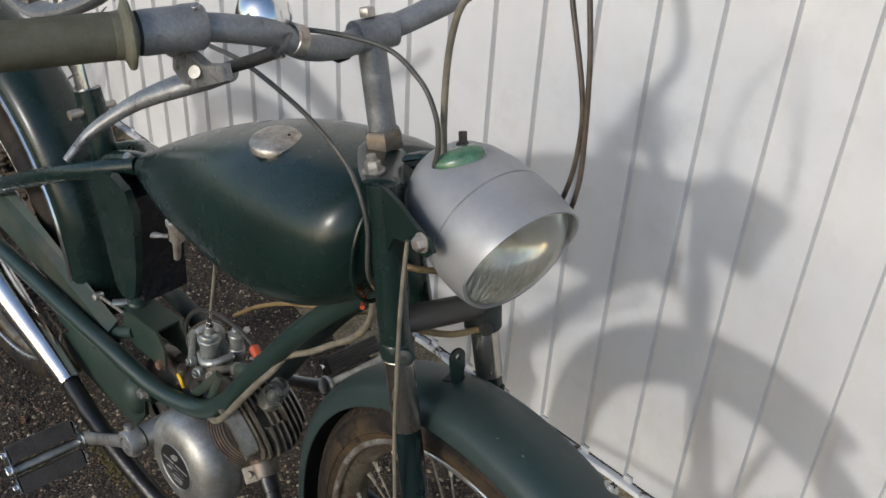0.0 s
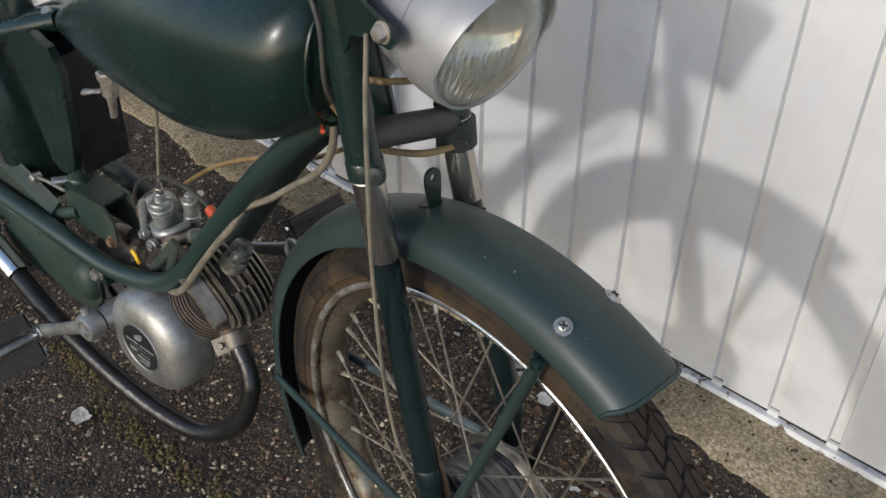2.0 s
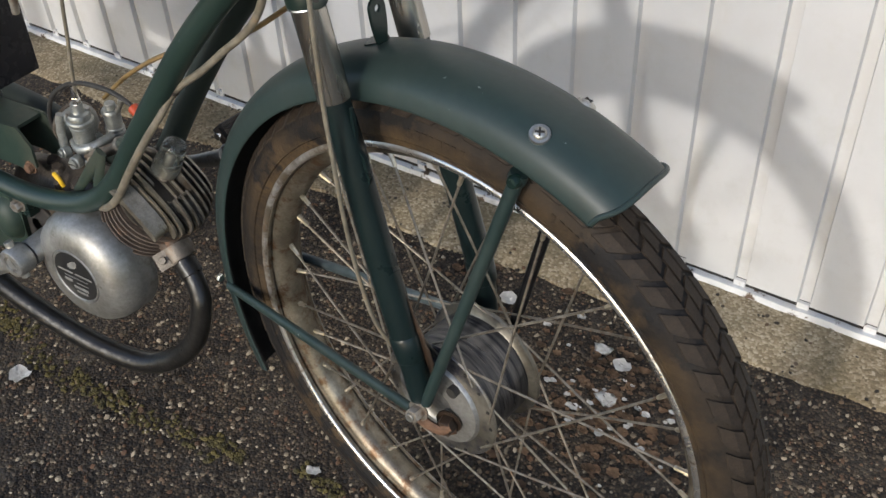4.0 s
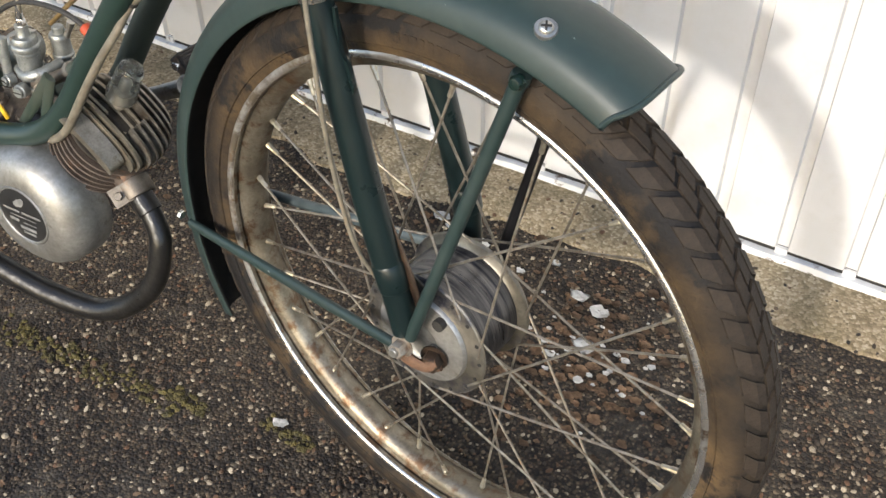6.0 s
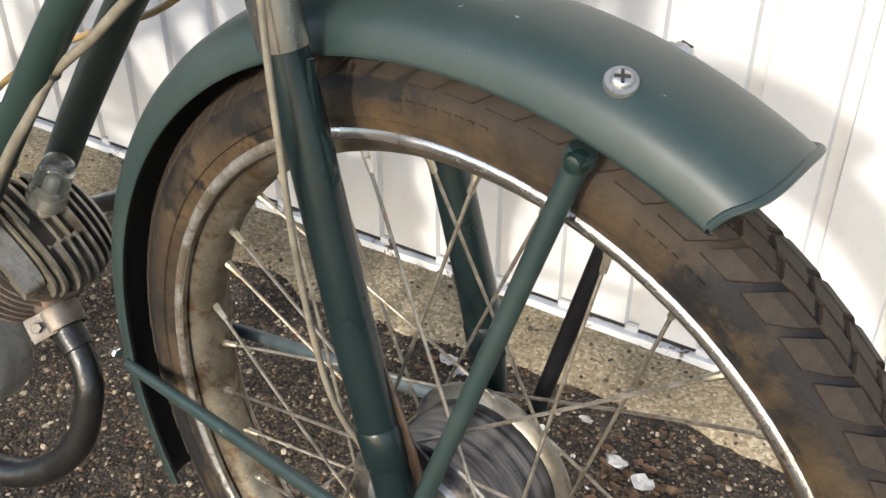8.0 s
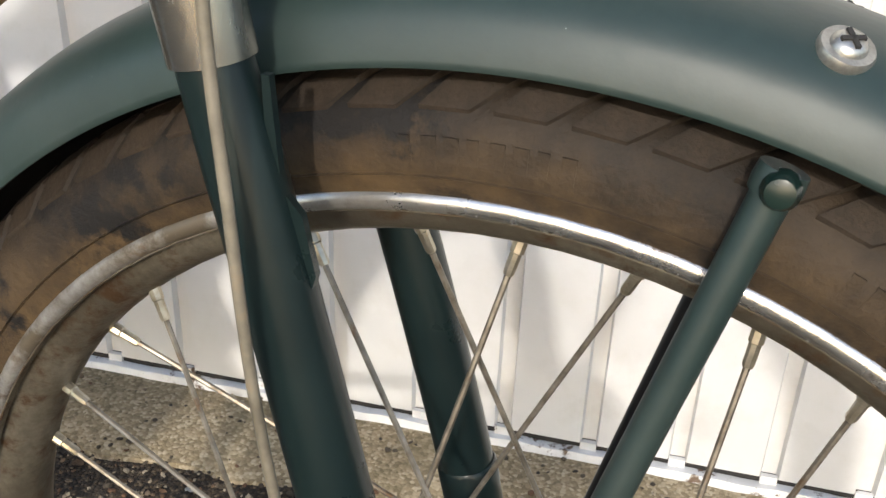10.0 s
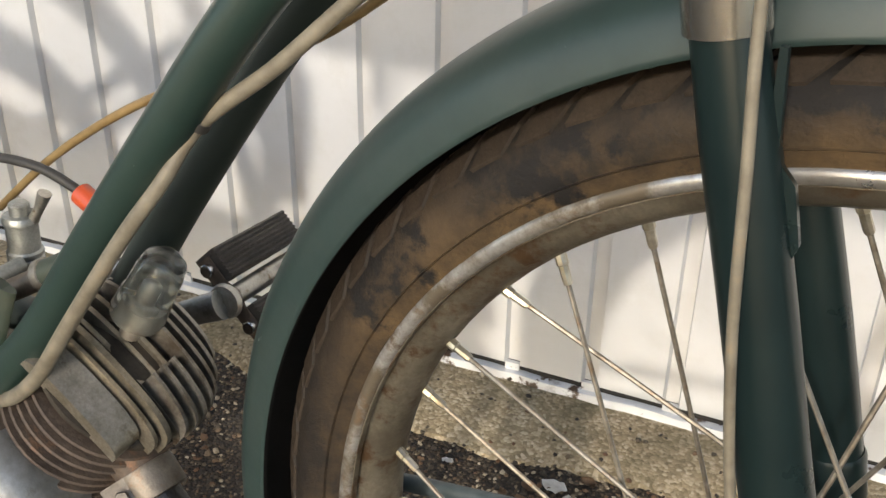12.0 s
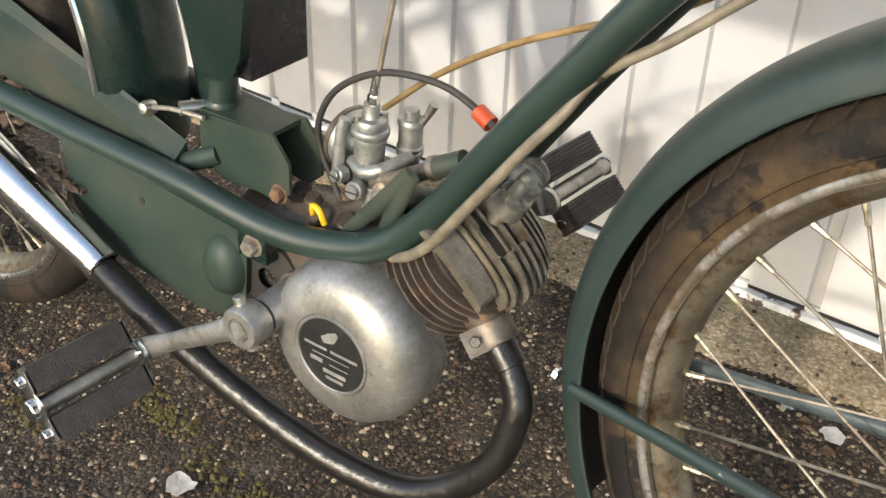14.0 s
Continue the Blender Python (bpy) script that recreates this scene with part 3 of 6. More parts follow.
# Dark blue spots paint reflections into the hub's worn grey
hub = part("hub", lathe(hub_prof, WM, 48), surface("hub_steel", (0.10, 0.09, 0.07), (0.28, 0.26, 0.22), (0.28, 0.55), 0.7, scale=16, bump=0.2, bump_scale=200, fine=0.15,
           spots=((0.03, 0.033, 0.05), 14, 0.48, 0.6)), front_wheel, "worn grey drum brake hub with dark reflection patches")
# Flat dark discs paint the shade of the spoke holes
for k in range(18):
    a = math.tau * k / 18
    part("spoke_hole", disc(WM @ Vector((0.0575 * math.cos(a), 0.0575 * math.sin(a), 0.0389)), (0, -1, 0), 0.0019, 0.0008, 8), GAP, front_wheel)
part("brake_plate", lathe([(0, 0.045), (0.018, 0.045), (0.021, 0.0475), (0.034, 0.0465), (0.041, 0.0445), (0.0445, 0.0445), (0.0462, 0.042), (0.0465, 0.040)], WM, 48), ALU, front_wheel, "bright aluminium brake plate")
# Dark and pale bands paint the reflections round the drum
part("drum_band", lathe([(0.0525, -0.0225), (0.0542, -0.0215), (0.0545, 0.0), (0.0542, 0.0325), (0.0525, 0.0335)], WM, 56),
     surface("reflection_streaked_drum", (0.008, 0.010, 0.018), (0.15, 0.145, 0.14), (0.2, 0.4), 0.7, scale=9, stretch=(1.5, 22, 1.5)), front_wheel, "brake drum with painted reflection streaks")
part("brake_boss", tube([(0.022, -0.041, 0.328), (0.022, -0.051, 0.328)], 0.0055, 14), RUBBER, front_wheel, "black anchor bolt")
part("brake_lever", plate([(-0.028, 0.358), (-0.016, 0.362), (-0.010, 0.335), (-0.012, 0.312), (-0.022, 0.314), (-0.032, 0.336)], -0.054, -0.051), ALU, front_wheel, bevel=0.001)
part("axle", tube([(0.022, -0.062, 0.290), (0.0, 0.0, 0.2956), (-0.01, 0.062, 0.2956)], 0.0055, 12, 3), STEEL, front_wheel)
part("axle_nut", hexnut((0.020, -0.052, 0.2905), (0.25, -1, 0.03), 0.016, 0.011, washer=0.0125), RUST_DARK, front_wheel, "rusty axle nut")


# front mudguard
GUARD = Vector((0.007, 0, 0.296))


def guard_mesh(a0, a1, centre, rc, re, half, n=72):
    """A rolled mudguard: an arch in section, swept from angle a0 to a1 (degrees from upright, forward is plus), with a folded lip."""
    bm = bmesh.new()
    sec = []
    for k in range(13):
        t = -1 + 2 * k / 12
        ang = t * radians(88)
        sec.append((re + (rc - re) * math.cos(ang) ** 0.8 if abs(t) < 1 else re, half * math.sin(ang) / math.sin(radians(88))))
    inner = [(r - 0.0016, v * 0.965) for r, v in sec]
    lip = [(re - 0.0012, -half - 0.0002), (re - 0.0026, -half + 0.0006), (re - 0.0024, -half + 0.0034)]
    ring = [lip[2], lip[1], lip[0], *sec, (lip[0][0], -lip[0][1]), (lip[1][0], -lip[1][1]), (lip[2][0], -lip[2][1]), *inner[::-1]]
    rows = []
    for k in range(n + 1):
        a = radians(a0 + (a1 - a0) * k / n)
        row = []
        for r, v in ring:
            b = a - radians(1.7) * min(1.0, abs(v) / half) ** 6 * max(0.0, 1 - k / 4) ** 1.5
            row.append(bm.verts.new((centre.x + r * math.sin(b), centre.y + v, centre.z + r * math.cos(b))))
        rows.append(row)
    m = len(ring)
    for p, q in zip(rows, rows[1:]):
        for j in range(m):
            bm.faces.new((p[j], p[(j + 1) % m], q[(j + 1) % m], q[j]))
    bm.faces.new(rows[0]), bm.faces.new(rows[-1][::-1])
    return bm


front_guard = part("front_mudguard", guard_mesh(27.6, -117, GUARD, 0.329, 0.3005, 0.040), GUARD_PAINT, moped, "dark green steel mudguard with chipped edges")
# Faces turned towards the wheel get the near-black material
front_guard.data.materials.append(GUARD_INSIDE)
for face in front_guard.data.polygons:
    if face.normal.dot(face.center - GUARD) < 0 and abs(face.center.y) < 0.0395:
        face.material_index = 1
bead = []
for k in range(13):
    q = radians(-88 + 176 * k / 12)
    r, v = 0.3005 + 0.0285 * max(0.0, math.cos(q)) ** 0.8, 0.0405 * math.sin(q) / math.sin(radians(88))
    b = radians(27.7) - radians(1.7) * min(1.0, abs(v) / 0.04) ** 6
    bead.append((GUARD.x + r * math.sin(b), v, GUARD.z + r * math.cos(b)))
part("guard_end_bead", tube(bead, 0.0021, 8, 3), GUARD_PAINT, front_guard, "rolled front edge with worn paint")
for v in (-0.026, 0.031):
    side = -1 if v < 0 else 1
    base = Vector((0.0855, v, 0.296 + (0.3145 if v < 0 else 0.3105)))
    d = Vector((0.27, side * 0.42, 0.86)).normalized()
    head = part("screw", lathe([(0, 0.0034), (0.0028, 0.0034), (0.0040, 0.0028), (0.0050, 0.0014), (0.0052, 0.0)], along(base, d), 24), STEEL, front_guard, "bright cross-head screw with washer")
    part("washer", lathe([(0, 0.0010), (0.0072, 0.0010), (0.0077, 0.0), (0.0077, -0.002)], along(base, d), 28), STEEL, front_guard)
    mm = along(base + d * 0.0034, d)
    bm = block((-0.0034, -0.0007, -0.001), (0.0034, 0.0007, 0.0006), mm)
    block((-0.0007, -0.0034, -0.001), (0.0007, 0.0034, 0.0006), mm, bm)
    part("screw_cross", bm, GAP, front_guard)


def tab_mesh():
    """The upright lug on the mudguard, a rounded strip with a hole."""
    bm = bmesh.new()
    n, loops = 20, []
    for s in (-0.0014, 0.0014):
        outer, inner = [], []
        for k in range(n):
            a = math.tau * k / n
            c, z = math.cos(a), math.sin(a)
            outer.append(bm.verts.new((s, 0.0085 * c, (0.0085 * z) if z >= 0 else z * 0.034)))
            inner.append(bm.verts.new((s, 0.0030 * c, 0.0030 * z)))
        loops.append((outer, inner))
    for o, i in loops:
        for k in range(n):
            bm.faces.new((o[k], o[(k + 1) % n], i[(k + 1) % n], i[k]))
    for which in (0, 1):
        a, b = loops[0][which], loops[1][which]
        for k in range(n):
            bm.faces.new((a[k], a[(k + 1) % n], b[(k + 1) % n], b[k]))
    return bm


part("number_plate_lug", tab_mesh(), GREEN, front_guard, "small green lug with a bolt hole", m=pose(-0.088, 0.001, 0.640, 0, -8, 0))
part("lug_foot", block((-0.008, -0.007, 0), (0.008, 0.007, 0.003), pose(-0.091, 0.003, 0.6085, 0, -16, 20)), GREEN, front_guard, bevel=0.001)

# mudguard stays
for side in (-1, 1):
    near = side < 0
    top = (0.077, -0.036, 0.580) if near else (0.076, 0.042, 0.575)
    foot = (0.006, -0.066, 0.318) if near else (0.012, 0.048, 0.315)
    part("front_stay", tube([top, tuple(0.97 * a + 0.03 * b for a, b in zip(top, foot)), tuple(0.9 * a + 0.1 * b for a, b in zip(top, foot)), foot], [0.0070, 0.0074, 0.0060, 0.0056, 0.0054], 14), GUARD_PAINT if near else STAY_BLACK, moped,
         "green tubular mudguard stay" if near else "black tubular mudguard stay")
    tip = Vector(top)
    part("stay_rivet", lathe([(0, 0.004), (0.004, 0.003), (0.0055, 0), (0.0055, -0.004)], along(tip + Vector((0, side * 0.007, -0.004)), (0, side, 0.1)), 14), GREEN, front_guard)
    back = (-0.297, -0.040, 0.268) if near else (-0.292, 0.044, 0.262)
    foot = (-0.008, -0.070, 0.3045) if near else (-0.04, 0.062, 0.30)
    part("rear_stay", tube([back, tuple(0.5 * a + 0.5 * b for a, b in zip(back, foot)), foot], [0.0058, 0.0062, 0.0056], 12, flat=((0, 1, 0), 0.75)), GUARD_PAINT if near else STAY_SUNLIT, moped, "green tubular mudguard stay" if near else "green mudguard stay lightened to a sunlit blue-grey")
    part("stay_bolt", hexnut(Vector(back) + Vector((-0.012, 0.0, 0.004)), (-1, 0, 0.1), 0.008, 0.005), CHROME, front_guard)

# fork
NEAR = [(-0.126, -0.063, 0.823), (-0.099, -0.064, 0.695), (-0.080, -0.058, 0.590), (-0.070, -0.058, 0.555), (-0.056, -0.059, 0.505), (-0.037, -0.060, 0.435), (-0.014, -0.061, 0.362), (-0.002, -0.061, 0.318)]
FAR = [(-0.150, 0.046, 0.80), (-0.120, 0.048, 0.690), (-0.100, 0.050, 0.610), (-0.085, 0.052, 0.560), (-0.066, 0.054, 0.500), (-0.045, 0.055, 0.430), (-0.028, 0.057, 0.365), (-0.025, 0.058, 0.322)]


def on(path, w):
    """The point of a leg's line at the height w."""
    for a, b in zip(path, path[1:]):
        if b[2] <= w <= a[2]:
            t = (w - a[2]) / (b[2] - a[2])
            return Vector(a).lerp(Vector(b), t)
    return Vector(path[0] if w > path[0][2] else path[-1])


for path, which in ((NEAR, "near"), (FAR, "far")):
    top = path[0][2]
    leg = part("fork_leg", tube([on(path, w) for w in (0.597, 0.56, 0.50, 0.44, 0.38, 0.345, 0.318)], [0.0114, 0.0124, 0.0126, 0.0128, 0.0128, 0.0122, 0.012], 18), LEG, moped, "dark green lower fork leg")
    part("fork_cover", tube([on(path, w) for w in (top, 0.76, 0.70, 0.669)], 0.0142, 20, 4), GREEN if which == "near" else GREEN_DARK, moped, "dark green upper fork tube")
    part("fork_sleeve", tube([on(path, w) for w in (0.669, 0.64, 0.592)], 0.0132, 28, 4), SLEEVE, moped, "tarnished chrome fork sleeve")
    d = (on(path, 0.68) - on(path, 0.66)).normalized()
    part("cover_ring", lathe([(0.0140, -0.003), (0.0152, -0.002), (0.0152, 0.012), (0.0142, 0.0135)], along(on(path, 0.670), d), 24), GREEN, leg)
    part("ring_edge", lathe([(0.0130, -0.0046), (0.0146, -0.0044), (0.0149, -0.0036), (0.0146, -0.0028)], along(on(path, 0.670), d), 24), RIM_EDGE, leg, "bright worn ring edge")
    part("leg_ring", lathe([(0.0126, -0.014), (0.0136, -0.012), (0.0138, 0.010), (0.0128, 0.012)], along(on(path, 0.372), (on(path, 0.38) - on(path, 0.36)).normalized()), 24), LEG, leg)
    p = on(path, 0.55)
    part("guard_bracket", plate([(p.x + 0.0045, 0.590), (p.x + 0.0070, 0.590), (p.x + 0.0100, 0.556), (p.x + 0.0165, 0.549), (p.x + 0.0210, 0.530), (p.x + 0.0170, 0.517), (p.x + 0.012, 0.522), (p.x + 0.006, 0.552)],
                                p.y - 0.0015, p.y + 0.0015), LEG, leg)
lug_at = on(NEAR, 0.677) + Vector((0.0175, -0.004, 0))
lug = part("fork_lug", lathe([(0, 0.003), (0.0060, 0.003), (0.0075, 0.002), (0.0080, -0.002), (0.0060, -0.004), (0, -0.004)], along(lug_at, (0.55, -0.8, 0.2)), 24), GREEN_DARK, moped, "round lug with a bolt hole on the fork")
part("lug_hole", disc(lug_at + Vector((0.55, -0.8, 0.2)).normalized() * 0.0028, (0.55, -0.8, 0.2), 0.0026, 0.0006, 14), GAP, lug)
link = part("suspension_link", tube([(-0.006, -0.070, 0.305), (0.005, -0.068, 0.294), (0.018, -0.062, 0.287), (0.028, -0.056, 0.291)], [0.0085, 0.0078, 0.0078, 0.009], 12, flat=((0, 1, 0), 0.5)), RUST, moped, "rusty curved suspension link")
part("pivot_nut", hexnut((0.001, -0.071, 0.3085), (0.05, -1, 0.1), 0.0135, 0.010, washer=0.0105), CAPM, link, "plated pivot nut")
part("pivot_bolt", disc((0.001, -0.080, 0.3095), (0.05, -1, 0.1), 0.0042, 0.004, 12), STEEL, link)
part("leg_strip", tube([on(NEAR, w) + Vector((x, 0.006, 0)) for w, x in ((0.430, 0.0095), (0.40, 0.0125), (0.37, 0.0150), (0.345, 0.0165))], [0.0012, 0.0032, 0.0048, 0.0040], 12, flat=((0, 1, 0), 0.4)), RUST_DARK, leg, "dark rusty strip along the leg")

# yokes, steering head and stem
part("lower_yoke", tube([on(NEAR, 0.700), (-0.10, -0.02, 0.690), on(FAR, 0.664)], 0.0125, 16, 4), surface("dark_yoke", (0.02, 0.018, 0.017), (0.045, 0.04, 0.036), (0.45, 0.65), scale=40), moped, "dark steel lower fork yoke")
part("yoke_collar", lathe([(0.0138, -0.012), (0.0180, -0.011), (0.0180, 0.013), (0.0138, 0.014)], along(on(FAR, 0.655), (0.15, 0, -1)), 24), GREEN_DARK, moped)
part("yoke_bolt", hexnut(on(FAR, 0.655) + Vector((0.018, -0.012, 0)), (1, -0.6, 0), 0.011, 0.007), RUBBER, moped)
part("steering_head", tube([(-0.150, -0.006, 0.655), (-0.195, -0.006, 0.790)], 0.021, 20), GREEN, moped, "green steering head")
part("upper_yoke", tube([(-0.216, 0.012, 0.796), (-0.205, -0.006, 0.799), (-0.162, -0.040, 0.811), (-0.126, -0.063, 0.822)], [0.018, 0.023, 0.019, 0.017], 20, flat=((0, 0, 1), 0.2)), LEG, moped, "green pressed upper fork yoke")
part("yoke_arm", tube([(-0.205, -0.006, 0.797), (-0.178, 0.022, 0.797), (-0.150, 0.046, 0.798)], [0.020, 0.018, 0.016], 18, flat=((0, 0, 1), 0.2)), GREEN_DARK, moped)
bm = hexnut((-0.147, -0.058, 0.822), (-0.2, -0.1, 1), 0.012, 0.009, washer=0.010)
disc(Vector((-0.1485, -0.0587, 0.830)), (-0.2, -0.1, 1), 0.0042, 0.006, 12, bm=bm)
part("yoke_bolt", bm, CAPM, moped, "plated hexagon bolt")
stem_a, stem_b = Vector((-0.2055, -0.006, 0.810)), Vector((-0.232, -0.006, 0.900))
part("stem_nut", hexnut((-0.2035, -0.006, 0.803), stem_b - stem_a, 0.031, 0.017), CLAMP, moped, "worn plated steering head nut")
stem = part("handlebar_stem", tube([stem_a, stem_b], 0.0125, 22), BAR, moped, "grey painted handlebar stem")
part("stem_clamp", tube([(-0.2315, -0.022, 0.8985), (-0.2315, -0.006, 0.8985), (-0.2295, 0.016, 0.900)], 0.0146, 20, 4), BAR, stem)
part("stem_bolt", hexnut((-0.2365, -0.006, 0.913), stem_b - stem_a, 0.013, 0.008), CAPM, stem)
part("bar_bulb", disc((-0.250, -0.020, 0.884), (-0.7, -0.3, -0.5), 0.012, 0.012, 20), BLACK, stem)


# handlebar (places given along the frame's own line: forward, left, up)
def fr(f, s, h):
    return MF @ Vector((f, s, h))


bar_line = [fr(-0.088, -0.315, 0.9455), fr(-0.050, -0.215, 0.945), fr(-0.036, -0.165, 0.944), fr(-0.016, -0.115, 0.934), fr(-0.018, -0.075, 0.912), fr(-0.027, -0.030, 0.899), fr(-0.030, 0.0, 0.8985),
            fr(-0.022, 0.05, 0.907), fr(-0.004, 0.10, 0.930), fr(-0.020, 0.18, 0.962), fr(-0.06, 0.24, 0.965), fr(-0.10, 0.34, 0.965)]
bar = part("handlebar", tube(bar_line, 0.0108, 18), BAR, moped, "grey painted handlebar with worn spots")


def grip_mesh(a, b):
    """A moulded grip: a knurled sleeve of small lozenges and a thin round flange."""
    L = (b - a).length
    bm, segs, rows = bmesh.new(), 56, 64
    m = along(a, b - a)
    rings = []
    for k in range(rows + 1):
        z = 0.010 + (L - 0.024) * k / rows
        rings.append([bm.verts.new(m @ Vector((r * math.cos(q), r * math.sin(q), z))) for q, r in ((math.tau * j / segs, 0.0157 + (0.0013 if (j + k) % 2 else 0.0)) for j in range(segs))])
    for p, q in zip(rings, rings[1:]):
        for j in range(segs):
            bm.faces.new((p[j], p[(j + 1) % segs], q[(j + 1) % segs], q[j]))
    lathe([(0.0, -0.002), (0.0135, -0.002), (0.0165, 0.002), (0.0170, 0.006), (0.0166, 0.0105), (0.015, 0.011)], m, 40, bm=bm)
    lathe([(0.015, L - 0.0145), (0.0170, L - 0.0135), (0.0174, L - 0.008), (0.0195, L - 0.0062), (0.0245, L - 0.0045), (0.0252, L - 0.0025), (0.0245, L - 0.001), (0.0168, L), (0.0160, L + 0.002), (0.0115, L + 0.003)], m, 40, bm=bm)
    return bm


part("grip", grip_mesh(fr(-0.090, -0.318, 0.9455), fr(-0.0475, -0.208, 0.945)), GRIP, bar, "olive ribbed rubber hand grip")
part("grip", grip_mesh(fr(-0.115, 0.37, 0.965), fr(-0.068, 0.26, 0.965)), GRIP, bar, "olive ribbed rubber hand grip")
cd = fr(-0.033, -0.158, 0.944) - fr(-0.047, -0.207, 0.945)
lever_clamp = part("lever_clamp", lathe([(0.0108, 0), (0.0160, 0.001), (0.0165, 0.006), (0.0165, 0.030), (0.0172, 0.033), (0.0172, 0.046), (0.0150, 0.049), (0.0108, 0.050)], along(fr(-0.047, -0.205, 0.945), cd), 30),
                   BAR, bar, "grey cast brake lever clamp")
part("clamp_screw", disc(fr(-0.030, -0.166, 0.960), (0.1, -0.3, 1), 0.0032, 0.003, 12), STEEL, bar)
lever_line = [fr(-0.026, -0.140, 0.905), fr(-0.043, -0.150, 0.898), fr(-0.058, -0.165, 0.890), fr(-0.078, -0.178, 0.878), fr(-0.097, -0.190, 0.864), fr(-0.118, -0.212, 0.841), fr(-0.120, -0.236, 0.822)]
lever = part("brake_lever_arm", tube(lever_line, [0.010, 0.0145, 0.0138, 0.0118, 0.0100, 0.0080, 0.0050], 16, flat=((0, 0, 1), 0.62)), LEVER, moped, "weathered grey cast brake lever")
bm = plate([(-0.070, 0.932), (-0.056, 0.940), (-0.044, 0.938), (-0.034, 0.928), (-0.014, 0.924), (0.008, 0.932), (0.011, 0.921), (-0.006, 0.912), (-0.024, 0.903), (-0.042, 0.900), (-0.054, 0.908), (-0.052, 0.921)], -0.174, -0.166)
part("lever_bracket", bm, LEVER, lever, m=MF, bevel=0.0015)
part("lever_screw", disc(fr(-0.020, -0.176, 0.917), (0.4, -0.7, 0.5), 0.0052, 0.003, 16), STEEL, lever)
part("lever_pivot", disc(fr(-0.046, -0.176, 0.926), (0.4, -0.7, 0.5), 0.0062, 0.004, 16), CAPM, lever)

# bell under the bar's bend
bell_at = fr(-0.038, -0.100, 0.935)
bell = part("bell", lathe([(0, 0.024), (0.011, 0.022), (0.019, 0.015), (0.0218, 0.006), (0.0222, 0.001), (0.021, -0.002), (0.019, -0.004), (0.006, -0.006), (0, -0.006)], along(bell_at, (-0.1, 0.05, 1)), 36), CHROME, moped, "chromed bell on the handlebar")
bm = tube([bell_at, bell_at + Vector((0.006, 0.004, -0.014)), bell_at + Vector((0.010, 0.006, -0.030))], [0.006, 0.0045, 0.006], 12)
part("bell_bracket", bm, CAPM, bell)
part("bell_strap", lathe([(0.0108, -0.006), (0.0128, -0.005), (0.0128, 0.005), (0.0108, 0.006)], along(fr(-0.016, -0.088, 0.922), fr(-0.016, -0.075, 0.917) - fr(-0.016, -0.115, 0.934)), 24), CAPM, bell)

# headlamp
LD = Vector((math.cos(radians(11)), -0.02, -math.sin(radians(11)))).normalized()
LC = Vector((-0.069, 0.002, 0.793))
LM = along(LC, LD) @ Matrix.Scale(0.89, 4)
lamp = part("headlamp", lathe([(0, -0.088), (0.016, -0.087), (0.032, -0.081), (0.046, -0.068), (0.056, -0.048), (0.0618, -0.022), (0.0634, 0.0), (0.0638, 0.0034), (0.0624, 0.0042), (0.0624, 0.0052), (0.0640, 0.0060), (0.0646, 0.009), (0.0650, 0.020), (0.0640, 0.036), (0.0615, 0.047), (0.0585, 0.0475),
                   (0.0600, 0.036), (0.0600, 0.0)], LM, 56), SILVER, moped, "silver painted bullet headlamp")


def visor_mesh():
    """The hood over the lens: a band that reaches forward at the top and fades out below."""
    bm = bmesh.new()
    n, rows = 40, []
    for k in range(n + 1):
        a = radians(-100 + 200 * k / n)
        reach = 0.014 * max(0.0, math.cos(a * 0.9)) ** 0.7
        x, y = math.sin(a), math.cos(a)
        rows.append([bm.verts.new(LM @ Vector((r * x, r * y, z))) for r, z in ((0.0640, 0.034), (0.0632, 0.045 + reach * 0.5), (0.0612, 0.047 + reach), (0.0595, 0.047 + reach), (0.0598, 0.040))])
    for p, q in zip(rows, rows[1:]):
        for j in range(4):
            bm.faces.new((p[j], p[j + 1], q[j + 1], q[j]))
    return bm


part("lamp_hood", visor_mesh(), SILVER, lamp)
part("reflector", lathe([(0.0592, 0.0355), (0.052, 0.016), (0.036, -0.002), (0.018, -0.013), (0.006, -0.016)], LM, 40), REFLECTOR, lamp, "bright lamp reflector")


def lens_mesh():
    """Fluted lamp glass: a shallow dome whose inner face carries upright ribs."""
    bm = bmesh.new()
    n, rad = 46, 0.0592
    def sheet(z0, flute):
        grid = {}
        for i in range(-n, n + 1):
            for j in range(-n // 2, n // 2 + 1):
                x, y = rad * i / n, rad * 2 * j / n
                r = math.hypot(x, y)
                if r <= rad:
                    grid[i, j] = bm.verts.new(LM @ Vector((x, y, z0 + 0.016 * (1 - (r / rad) ** 2) + (flute * min(1.0, max(0.0, (0.012 - y) / 0.010)) * abs(math.sin(x * math.pi / 0.0056)) if r < rad * 0.95 else 0))))
        for i, j in list(grid):
            q = [grid.get(c) for c in ((i, j), (i + 1, j), (i + 1, j + 1), (i, j + 1))]
            if all(q):
                bm.faces.new(q)
    sheet(0.0440, 0.0016)
    sheet(0.0413, -0.0040)
    return bm


part("lens", lens_mesh(), GLASS, lamp, "fluted clear lamp glass", smooth=80).visible_shadow = False
part("lens_rim", lathe([(0.0585, 0.0458), (0.0598, 0.0468), (0.0604, 0.0455), (0.0604, 0.038)], LM, 48), SILVER, lamp)
